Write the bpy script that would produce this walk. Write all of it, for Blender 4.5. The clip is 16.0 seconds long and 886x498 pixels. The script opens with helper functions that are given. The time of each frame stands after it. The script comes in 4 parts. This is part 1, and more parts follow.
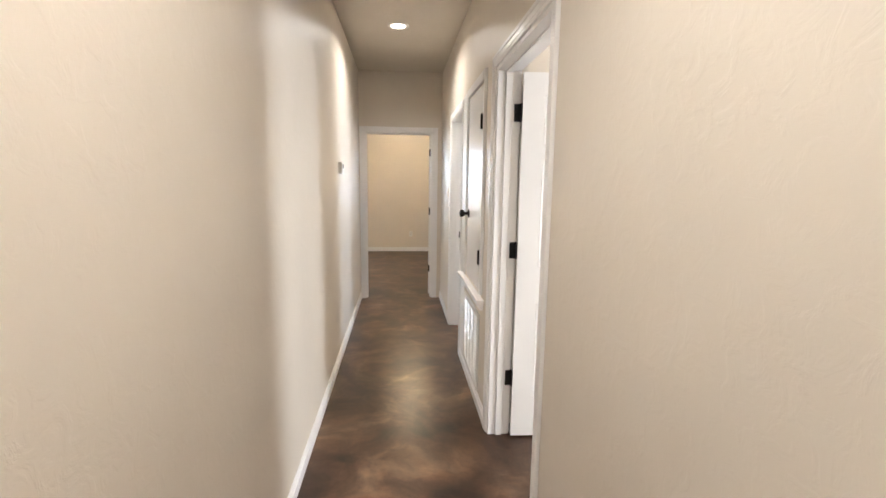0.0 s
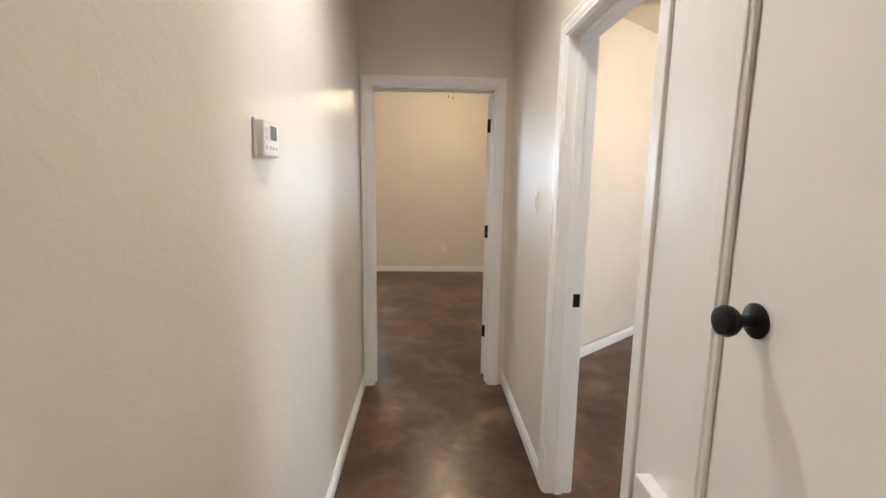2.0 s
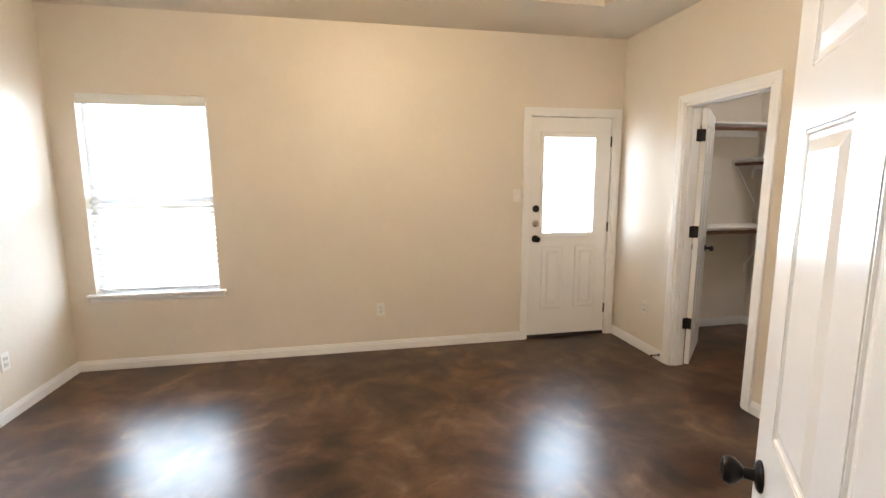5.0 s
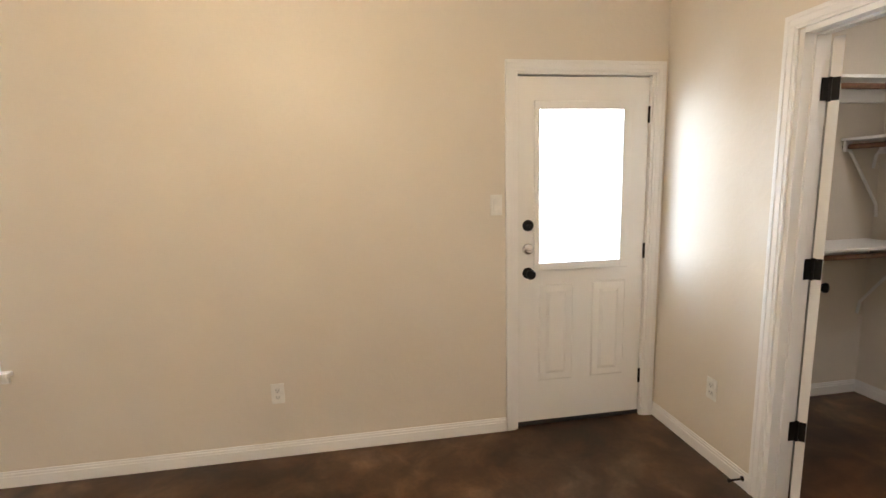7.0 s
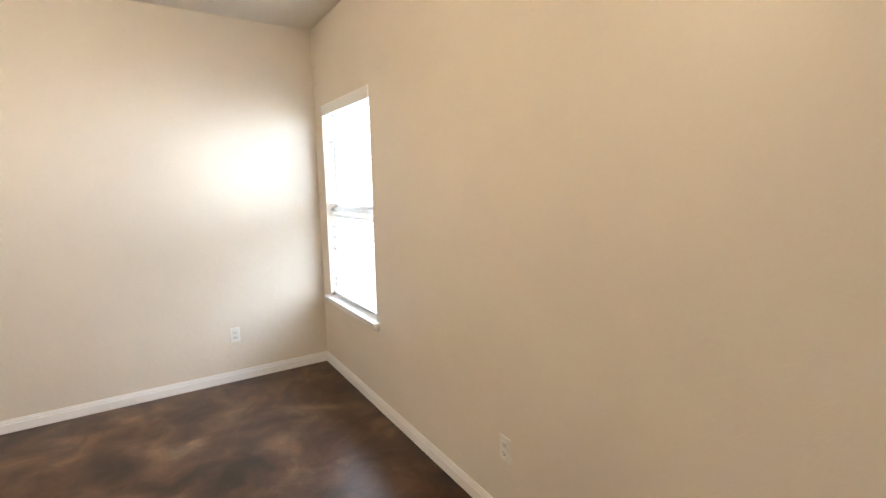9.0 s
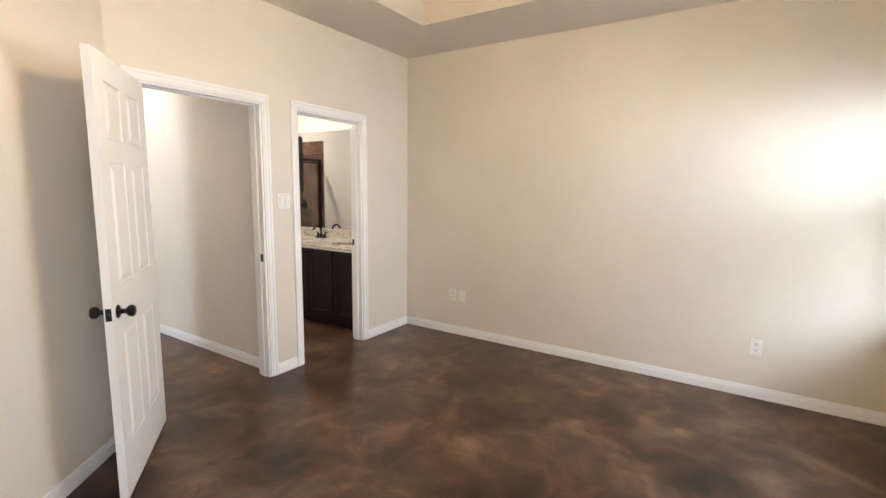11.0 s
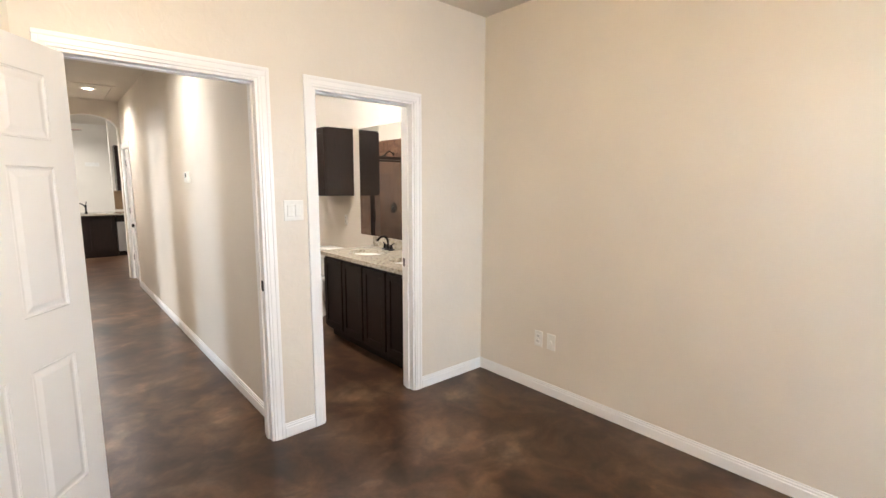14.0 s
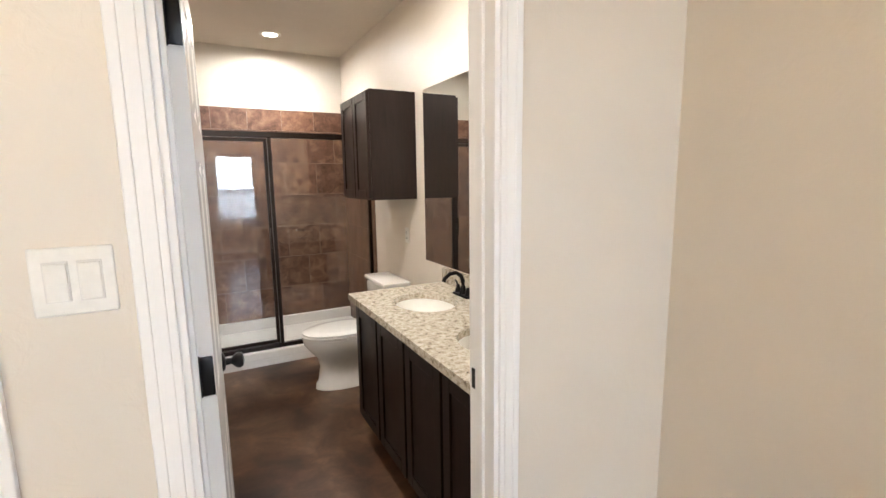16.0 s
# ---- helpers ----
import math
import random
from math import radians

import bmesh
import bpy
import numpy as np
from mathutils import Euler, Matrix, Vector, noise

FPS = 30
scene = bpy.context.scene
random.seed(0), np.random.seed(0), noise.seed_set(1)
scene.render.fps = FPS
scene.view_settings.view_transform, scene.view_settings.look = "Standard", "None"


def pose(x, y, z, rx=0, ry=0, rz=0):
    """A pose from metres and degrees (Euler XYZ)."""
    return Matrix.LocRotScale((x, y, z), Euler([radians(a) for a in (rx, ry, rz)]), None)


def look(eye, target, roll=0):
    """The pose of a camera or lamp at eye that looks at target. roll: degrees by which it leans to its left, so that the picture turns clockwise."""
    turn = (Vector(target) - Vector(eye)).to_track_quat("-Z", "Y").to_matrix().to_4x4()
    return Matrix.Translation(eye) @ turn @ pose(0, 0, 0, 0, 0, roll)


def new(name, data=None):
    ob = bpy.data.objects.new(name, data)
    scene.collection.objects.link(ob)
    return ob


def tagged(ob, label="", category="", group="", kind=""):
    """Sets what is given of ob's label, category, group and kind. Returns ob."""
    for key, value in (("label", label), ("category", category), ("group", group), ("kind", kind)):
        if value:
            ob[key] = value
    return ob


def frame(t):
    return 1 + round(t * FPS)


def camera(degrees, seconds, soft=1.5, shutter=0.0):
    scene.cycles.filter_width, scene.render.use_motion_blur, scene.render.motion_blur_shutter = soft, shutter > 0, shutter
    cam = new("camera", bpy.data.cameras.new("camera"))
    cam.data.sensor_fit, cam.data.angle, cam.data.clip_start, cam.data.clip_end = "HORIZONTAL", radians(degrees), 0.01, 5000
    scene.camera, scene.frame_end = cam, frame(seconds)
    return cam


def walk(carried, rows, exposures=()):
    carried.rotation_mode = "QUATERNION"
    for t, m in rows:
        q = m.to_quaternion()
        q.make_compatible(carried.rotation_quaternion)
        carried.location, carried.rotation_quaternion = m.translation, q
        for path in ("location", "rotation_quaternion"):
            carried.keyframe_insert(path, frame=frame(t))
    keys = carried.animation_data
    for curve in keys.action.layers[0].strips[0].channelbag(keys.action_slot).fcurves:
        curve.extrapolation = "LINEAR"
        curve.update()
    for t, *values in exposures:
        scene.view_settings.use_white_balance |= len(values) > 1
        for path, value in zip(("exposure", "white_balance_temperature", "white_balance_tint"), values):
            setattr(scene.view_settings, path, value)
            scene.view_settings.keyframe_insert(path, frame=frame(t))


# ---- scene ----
cam = camera(88.6, 16.0)
PATH = [
    (0, (0.489, -5.653, 1.454), (0.678, -3.683, 1.165), 0.8),
    (0.5, (0.473, -5.005, 1.472), (0.593, -3.031, 1.171), 0.9),
    (1, (0.448, -4.356, 1.478), (0.535, -2.381, 1.171), 0.7),
    (1.5, (0.452, -3.708, 1.477), (0.541, -1.734, 1.168), 0.7),
    (2, (0.423, -3.066, 1.47), (0.506, -1.092, 1.158), 0.8),
    (2.5, (0.418, -2.441, 1.482), (0.517, -0.468, 1.17), 0.8),
    (3, (0.357, -1.851, 1.481), (0.496, 0.12, 1.166), 0.5),
    (3.5, (0.379, -1.325, 1.471), (0.495, 0.648, 1.163), 0.7),
    (4, (0.4, -0.81, 1.488), (0.535, 1.162, 1.179), -0.0),
    (4.5, (0.420, -0.352, 1.470), (0.692, 1.608, 1.174), 0.2),
    (6.8, (1.186, 1.333, 1.502), (1.717, 3.239, 1.21), -1.8),
    (7, (1.271, 1.496, 1.502), (1.578, 3.449, 1.205), -1.5),
    (7.5, (1.545, 1.878, 1.489), (1.197, 3.829, 1.218), -1.4),
    (8, (1.82, 2.237, 1.515), (0.872, 3.974, 1.223), -1.3),
    (8.5, (2.003, 2.532, 1.519), (0.655, 3.982, 1.234), -1.1),
    (9, (2.123, 2.752, 1.515), (0.459, 3.826, 1.234), -1.0),
    (9.5, (2.152, 2.916, 1.512), (0.264, 3.515, 1.231), -0.8),
    (10, (2.152, 3.032, 1.486), (0.17, 3.074, 1.221), -1.4),
    (10.2, (2.167, 3.058, 1.475), (0.197, 2.833, 1.213), -0.9),
    (12.3, (2.124, 2.935, 1.467), (0.952, 1.336, 1.203), 0.6),
    (12.5, (2.054, 2.915, 1.467), (0.892, 1.308, 1.206), 0.4),
    (13, (1.778, 2.891, 1.477), (0.586, 1.307, 1.211), 0.5),
    (13.5, (1.393, 2.839, 1.485), (0.088, 1.347, 1.219), 0.1),
    (14, (0.96, 2.65, 1.492), (-0.34, 1.156, 1.217), 0.2),
    (14.5, (0.529, 2.351, 1.504), (-0.747, 0.838, 1.219), 0.4),
    (15, (0.164, 2.003, 1.504), (-0.988, 0.394, 1.213), -0.1),
    (15.2, (0.056, 1.825, 1.5), (-1.049, 0.184, 1.206), -0.0),
    (15.5, (-0.101, 1.525, 1.522), (-1.131, -0.163, 1.222), -0.3),
    (16, (-0.306, 1.075, 1.509), (-1.226, -0.675, 1.209), -0.8),
]
EXPOSURES = [(0, 0.08), (0.5, 0.05), (1.5, -0.12), (2.5, -0.12), (3.5, -0.16), (4.5, 0.24), (7, 0.14), (9, 0.1), (12.5, 0.12), (14, 0.26), (16, 0.2)]
walk(cam, [(t, look(eye, target, roll)) for t, eye, target, roll in PATH], EXPOSURES)

# ---- world and lights ----
world = bpy.data.worlds.new("world")
scene.world = world
world.use_nodes = True
wn = world.node_tree
sky = wn.nodes.new("ShaderNodeTexSky")
sky.sky_type = "NISHITA"
sky.sun_disc = False
sky.sun_elevation = radians(50)
sky.sun_rotation = radians(200)
wn.nodes["Background"].inputs["Strength"].default_value = 0.15
wn.links.new(sky.outputs["Color"], wn.nodes["Background"].inputs["Color"])
scene.view_settings.exposure = 0.0


def sun_lamp():
    d = bpy.data.lights.new("sun", "SUN")
    d.energy, d.angle, d.color = 3.0, radians(0.6), (1.0, 0.95, 0.88)
    o = new("sun", d)
    o.matrix_world = look((-6, -14, 18), (0, 0, 0))


def area_lamp(name, at, to, sx, sy, watts, color, shape="RECTANGLE", spread=180):
    d = bpy.data.lights.new(name, "AREA")
    d.shape, d.size, d.size_y, d.energy, d.color = shape, sx, sy, watts, color
    d.spread = radians(spread)
    o = new(name, d)
    o.matrix_world = look(at, to)
    return o


DAY = (0.67, 0.81, 1.0)
SIDE_DAY = (0.86, 0.90, 0.98)
WARM = (1.0, 0.78, 0.50)
HALL = (1.0, 0.955, 0.92)
sun_lamp()
# daylight in the window openings and the glazed door
area_lamp("window_daylight", (-1.3, 5.30, 1.75), (-0.5, 0, 0.4), 3.2, 2.2, 640, DAY)
area_lamp("door_daylight", (2.9, 5.30, 1.75), (2.2, 0, 0.4), 1.8, 2.2, 370, DAY)
area_lamp("window_daylight", (4.95, -1.6, 1.5), (1.6, 0.2, 1.2), 1.2, 1.4, 105, DAY)
area_lamp("window_daylight", (4.95, -5.0, 1.4), (1.2, -3.6, 1.3), 1.2, 1.4, 210, SIDE_DAY)
area_lamp("window_daylight", (5.6, -9.2, 1.5), (0, -9.2, 1.3), 2.4, 1.6, 130, SIDE_DAY)
# recessed downlights; the three kitchen ones are added fill lamps without fixtures
for x, y, w, spread in ((0.475, -1.60, 15, 150), (0.42, -5.12, 19, 140), (-0.93, -3.20, 25, 172), (-0.85, -1.1, 27, 172), (0.6, -8.2, 40, 150), (2.8, -8.2, 40, 150), (0.6, -11.0, 40, 150), (3.8, 2.75, 9, 175)):
    area_lamp("downlight_or_fill", (x, y, 2.735 if y > -7 else 3.03), (x, y, 0), 0.11, 0.11, w, HALL, "DISK", spread)
# fan light kits
for x, y, z, w in ((0.69, 2.05, 2.44, 58), (2.85, -0.10, 2.15, 40)):
    d = bpy.data.lights.new("fan_light_lamp", "POINT")
    d.energy, d.color, d.shadow_soft_size = w, WARM, 0.09
    new("fan_light_lamp", d).location = (x, y, z)


# ---- materials ----
def mat(name, rough=0.5, metal=0.0):
    m = bpy.data.materials.new(name)
    m.use_nodes = True
    t = m.node_tree
    b = t.nodes["Principled BSDF"]
    b.inputs["Roughness"].default_value = rough
    b.inputs["Metallic"].default_value = metal
    return m, t, b


def coords(t, scale=1.0):
    c = t.nodes.new("ShaderNodeNewGeometry")
    mp = t.nodes.new("ShaderNodeMapping")
    s = scale if isinstance(scale, tuple) else (scale,) * 3
    mp.inputs["Scale"].default_value = s
    t.links.new(c.outputs["Position"], mp.inputs["Vector"])
    return mp.outputs["Vector"]


def noise_tex(t, vec, scale, detail=4, rough=0.55, distort=0.0):
    n = t.nodes.new("ShaderNodeTexNoise")
    n.inputs["Scale"].default_value = scale
    n.inputs["Detail"].default_value = detail
    n.inputs["Roughness"].default_value = rough
    n.inputs["Distortion"].default_value = distort
    t.links.new(vec, n.inputs["Vector"])
    return n.outputs["Fac"]


def ramp(t, fac, stops):
    r = t.nodes.new("ShaderNodeValToRGB")
    e = r.color_ramp.elements
    while len(e) < len(stops):
        e.new(0.5)
    for k, (p, c) in zip(e, stops):
        k.position, k.color = p, (*c, 1)
    t.links.new(fac, r.inputs["Fac"])
    return r.outputs["Color"]


def mix(t, fac, a, b, kind="MIX"):
    m = t.nodes.new("ShaderNodeMix")
    m.data_type, m.blend_type = "RGBA", kind
    for sock, v in ((m.inputs[0], fac), (m.inputs[6], a), (m.inputs[7], b)):
        if isinstance(v, bpy.types.NodeSocket):
            t.links.new(v, sock)
        else:
            sock.default_value = v if not isinstance(v, tuple) else (*v, 1)
    return m.outputs[2]


def bump(t, b, height, strength, dist):
    n = t.nodes.new("ShaderNodeBump")
    n.inputs["Strength"].default_value = strength
    n.inputs["Distance"].default_value = dist
    t.links.new(height, n.inputs["Height"])
    t.links.new(n.outputs["Normal"], b.inputs["Normal"])


def rough_range(t, b, fac, lo, hi):
    r = t.nodes.new("ShaderNodeMapRange")
    r.inputs["To Min"].default_value, r.inputs["To Max"].default_value = lo, hi
    t.links.new(fac, r.inputs["Value"])
    t.links.new(r.outputs["Result"], b.inputs["Roughness"])


def painted_wall(name, color, rough, relief=0.0012):
    """Knockdown-textured painted plaster: flattened trowel blobs over a fine roller grain."""
    m, t, b = mat(name, rough)
    v = coords(t)
    broad = noise_tex(t, v, 1.3, 3)
    lo = tuple(c * 0.95 for c in color)
    hi = tuple(min(c * 1.03, 1) for c in color)
    t.links.new(ramp(t, broad, [(0.3, lo), (0.7, hi)]), b.inputs["Base Color"])
    blobs = ramp(t, noise_tex(t, v, 17, 4, 0.6, 0.8), [(0.46, (0, 0, 0)), (0.60, (1, 1, 1))])
    fine = noise_tex(t, v, 160, 3)
    h = mix(t, 0.22, blobs, fine)
    bump(t, b, h, 0.35, relief)
    rough_range(t, b, noise_tex(t, v, 9, 3), rough - 0.06, rough + 0.06)
    return m


def gloss_paint(name, color, rough=0.3):
    m, t, b = mat(name, rough)
    v = coords(t)
    n = noise_tex(t, v, 3.0, 4)
    t.links.new(ramp(t, n, [(0.3, tuple(c * 0.975 for c in color)), (0.7, color)]), b.inputs["Base Color"])
    bump(t, b, noise_tex(t, v, 220, 2), 0.04, 0.0003)
    return m


def stained_concrete():
    """Acid-stained slab: dark and tan clouds, darker islands, fine mineral grain, pale scuffs."""
    m, t, b = mat("stained_concrete", 0.2)
    v = coords(t)
    # a slow warp bends the stain into drifting veils
    warp = t.nodes.new("ShaderNodeTexNoise")
    warp.inputs["Scale"].default_value, warp.inputs["Detail"].default_value = 1.7, 3
    t.links.new(v, warp.inputs["Vector"])
    bend = t.nodes.new("ShaderNodeVectorMath")
    bend.operation = "MULTIPLY_ADD"
    bend.inputs[1].default_value = (0.55, 0.55, 0.0)
    t.links.new(warp.outputs["Color"], bend.inputs[0])
    t.links.new(v, bend.inputs[2])
    bent = bend.outputs["Vector"]
    cloud = noise_tex(t, bent, 2.6, 5, 0.52)
    veil = noise_tex(t, bent, 7.5, 3, 0.5)
    isle = noise_tex(t, v, 1.05, 3, 0.5)
    fine = noise_tex(t, v, 40, 5, 0.65)
    base = ramp(t, cloud, [(0.32, (0.022, 0.012, 0.008)), (0.45, (0.060, 0.030, 0.017)), (0.57, (0.100, 0.056, 0.032)), (0.72, (0.180, 0.118, 0.076))])
    big = ramp(t, isle, [(0.30, (0.66, 0.65, 0.66)), (0.50, (0.97, 0.95, 0.94)), (0.70, (1.28, 1.22, 1.15))])
    c1 = mix(t, 1.0, base, big, "MULTIPLY")
    c1 = mix(t, 0.48, c1, ramp(t, veil, [(0.36, (0.45, 0.44, 0.44)), (0.50, (1.0, 0.98, 0.97)), (0.66, (1.75, 1.62, 1.45))]), "MULTIPLY")
    c2 = mix(t, 0.35, c1, ramp(t, fine, [(0.30, (0.6, 0.59, 0.59)), (0.72, (1.35, 1.3, 1.25))]), "MULTIPLY")
    w = noise_tex(t, coords(t, (1.0, 4.0, 1.0)), 4.0, 4, 0.5, 0.4)
    scuff = ramp(t, w, [(0.70, (0, 0, 0)), (0.92, (0.35, 0.35, 0.35))])
    t.links.new(mix(t, scuff, c2, (0.26, 0.21, 0.17)), b.inputs["Base Color"])
    rough_range(t, b, noise_tex(t, v, 3.2, 3, 0.5), 0.277, 0.325)
    b.inputs["Specular IOR Level"].default_value = 0.34
    return m


def speckle(name):
    m, t, b = mat(name, 0.12)
    v = coords(t)
    a = ramp(t, noise_tex(t, v, 42, 8, 0.74, 0.4), [(0.30, (0.07, 0.055, 0.045)), (0.40, (0.30, 0.25, 0.19)), (0.50, (0.52, 0.47, 0.38)), (0.66, (0.66, 0.62, 0.54))])
    vo = t.nodes.new("ShaderNodeTexVoronoi")
    vo.inputs["Scale"].default_value = 190
    t.links.new(v, vo.inputs["Vector"])
    spots = ramp(t, vo.outputs["Distance"], [(0.12, (0.25, 0.18, 0.13)), (0.26, (1, 1, 1))])
    t.links.new(mix(t, 0.5, a, spots, "MULTIPLY"), b.inputs["Base Color"])
    return m


def dark_wood(name, color=(0.013, 0.0065, 0.005)):
    m, t, b = mat(name, 0.38)
    b.inputs["Specular IOR Level"].default_value = 0.32
    g = noise_tex(t, coords(t, (30, 30, 2.2)), 2.0, 6, 0.65, 0.6)
    t.links.new(ramp(t, g, [(0.3, tuple(c * 0.65 for c in color)), (0.7, tuple(c * 1.5 for c in color))]), b.inputs["Base Color"])
    bump(t, b, g, 0.12, 0.0008)
    rough_range(t, b, noise_tex(t, coords(t), 7, 3), 0.3, 0.46)
    return m


def brown_tile():
    m, t, b = mat("brown_stone_tile", 0.3)
    info = t.nodes.new("ShaderNodeObjectInfo")
    c = t.nodes.new("ShaderNodeTexCoord")
    add = t.nodes.new("ShaderNodeVectorMath")
    add.operation = "MULTIPLY_ADD"
    t.links.new(info.outputs["Random"], add.inputs[0])
    add.inputs[1].default_value = (40, 40, 40)
    t.links.new(c.outputs["Object"], add.inputs[2])
    n = noise_tex(t, add.outputs["Vector"], 11, 7, 0.66, 0.5)
    f = noise_tex(t, add.outputs["Vector"], 40, 4)
    col = ramp(t, n, [(0.3, (0.085, 0.042, 0.028)), (0.5, (0.180, 0.100, 0.066)), (0.7, (0.31, 0.20, 0.135))])
    col = mix(t, 0.35, col, ramp(t, f, [(0.3, (0.6, 0.6, 0.6)), (0.7, (1.2, 1.2, 1.2))]), "MULTIPLY")
    tint = ramp(t, info.outputs["Random"], [(0, (0.72, 0.66, 0.64)), (1, (1.15, 1.1, 1.05))])
    t.links.new(mix(t, 1.0, col, tint, "MULTIPLY"), b.inputs["Base Color"])
    bump(t, b, n, 0.15, 0.002)
    return m


def plain(name, color, rough=0.4, metal=0.0, vary=0.06, scale=25):
    m, t, b = mat(name, rough, metal)
    n = noise_tex(t, coords(t), scale, 4)
    t.links.new(ramp(t, n, [(0.3, tuple(c * (1 - vary) for c in color)), (0.7, tuple(min(1, c * (1 + vary)) for c in color))]), b.inputs["Base Color"])
    return m


def glowing(name, color, strength):
    m, t, b = mat(name, 0.3)
    b.inputs["Base Color"].default_value = (0.9, 0.88, 0.84, 1)
    b.inputs["Emission Color"].default_value = (*color, 1)
    b.inputs["Emission Strength"].default_value = strength
    return m


def glass(name, tint=(1, 1, 1)):
    m, t, b = mat(name, 0.0)
    out = t.nodes["Material Output"]
    tr = t.nodes.new("ShaderNodeBsdfTransparent")
    tr.inputs["Color"].default_value = (*tint, 1)
    gl = t.nodes.new("ShaderNodeBsdfGlossy")
    gl.inputs["Roughness"].default_value = 0.01
    lw = t.nodes.new("ShaderNodeLayerWeight")
    lw.inputs["Blend"].default_value = 0.5
    pw = t.nodes.new("ShaderNodeMath")
    pw.operation = "POWER"
    pw.inputs[1].default_value = 5.0
    t.links.new(lw.outputs["Facing"], pw.inputs[0])
    ma = t.nodes.new("ShaderNodeMath")
    ma.operation = "MULTIPLY_ADD"
    ma.inputs[1].default_value, ma.inputs[2].default_value = 0.92, 0.045
    t.links.new(pw.outputs["Value"], ma.inputs[0])
    mx = t.nodes.new("ShaderNodeMixShader")
    t.links.new(ma.outputs["Value"], mx.inputs[0])
    t.links.new(tr.outputs["BSDF"], mx.inputs[1])
    t.links.new(gl.outputs["BSDF"], mx.inputs[2])
    t.links.new(mx.outputs["Shader"], out.inputs["Surface"])
    t.nodes.remove(b)
    return m


def translucent_slat():
    m, t, b = mat("white_blind_slat", 0.35)
    b.inputs["Base Color"].default_value = (0.84, 0.84, 0.82, 1)
    tr = t.nodes.new("ShaderNodeBsdfTranslucent")
    tr.inputs["Color"].default_value = (0.85, 0.85, 0.82, 1)
    mx = t.nodes.new("ShaderNodeMixShader")
    mx.inputs[0].default_value = 0.07
    t.links.new(b.outputs["BSDF"], mx.inputs[1])
    t.links.new(tr.outputs["BSDF"], mx.inputs[2])
    t.links.new(mx.outputs["Shader"], t.nodes["Material Output"].inputs["Surface"])
    return m


M_WALL = painted_wall("beige_wall_paint", (0.735, 0.666, 0.572), 0.42)
M_PALE = painted_wall("pale_wall_paint", (0.74, 0.695, 0.615), 0.42)
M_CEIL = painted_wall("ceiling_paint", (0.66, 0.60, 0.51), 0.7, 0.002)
M_TRIM = gloss_paint("white_trim_paint", (0.87, 0.855, 0.835), 0.30)
M_DOOR = gloss_paint("white_door_paint", (0.87, 0.855, 0.83), 0.26)
M_FLOOR = stained_concrete()
M_BLACK = plain("oil_rubbed_bronze", (0.012, 0.010, 0.010), 0.35, 0.6)
M_BRONZE = plain("dark_bronze_frame", (0.030, 0.022, 0.018), 0.35, 0.7)
M_CHROME = plain("brushed_nickel", (0.62, 0.60, 0.57), 0.25, 1.0)
M_PLASTIC = plain("white_plastic", (0.80, 0.78, 0.73), 0.35)
M_PLASTIC2 = plain("white_plastic_inset", (0.72, 0.70, 0.66), 0.3)
M_SLOT = plain("dark_slot", (0.03, 0.03, 0.03), 0.5)
M_PORC = plain("white_porcelain", (0.84, 0.83, 0.79), 0.08, 0, 0.02)
M_ACRYL = plain("white_acrylic", (0.80, 0.78, 0.74), 0.2, 0, 0.03)
M_GRANITE = speckle("speckled_granite")
M_CAB = dark_wood("espresso_wood")
M_BLADE = dark_wood("walnut_blade", (0.06, 0.026, 0.014))
M_ROD = dark_wood("brown_closet_rod", (0.16, 0.075, 0.04))
M_TILE = brown_tile()
M_GROUT = plain("pale_grout", (0.30, 0.22, 0.17), 0.8, 0, 0.15)
M_GLOBE = glowing("lit_frosted_glass", (1.0, 0.86, 0.66), 14)
M_LENS = glowing("lit_downlight_lens", (1.0, 0.92, 0.80), 16)
M_GLASS = glass("clear_glass", (0.97, 0.98, 0.98))
M_MIRROR = plain("silvered_mirror", (0.86, 0.88, 0.87), 0.01, 1.0, 0.0)
M_VINYL = plain("white_vinyl", (0.82, 0.82, 0.80), 0.3)
M_SLAT = translucent_slat()
M_GREY = plain("grey_lcd", (0.16, 0.18, 0.16), 0.2)
M_STEEL = plain("brushed_stainless", (0.55, 0.55, 0.55), 0.3, 1.0)
M_SPLASH = plain("tan_backsplash_tile", (0.30, 0.19, 0.10), 0.35, 0, 0.15, 8)
M_HAZE = glowing("bright_overcast_distance", (0.95, 0.98, 1.0), 3.2)
# concrete made pale so the ground glares white through the door glass
M_YARD = plain("pale_concrete_yard", (0.62, 0.60, 0.56), 0.9, 0, 0.1, 3)


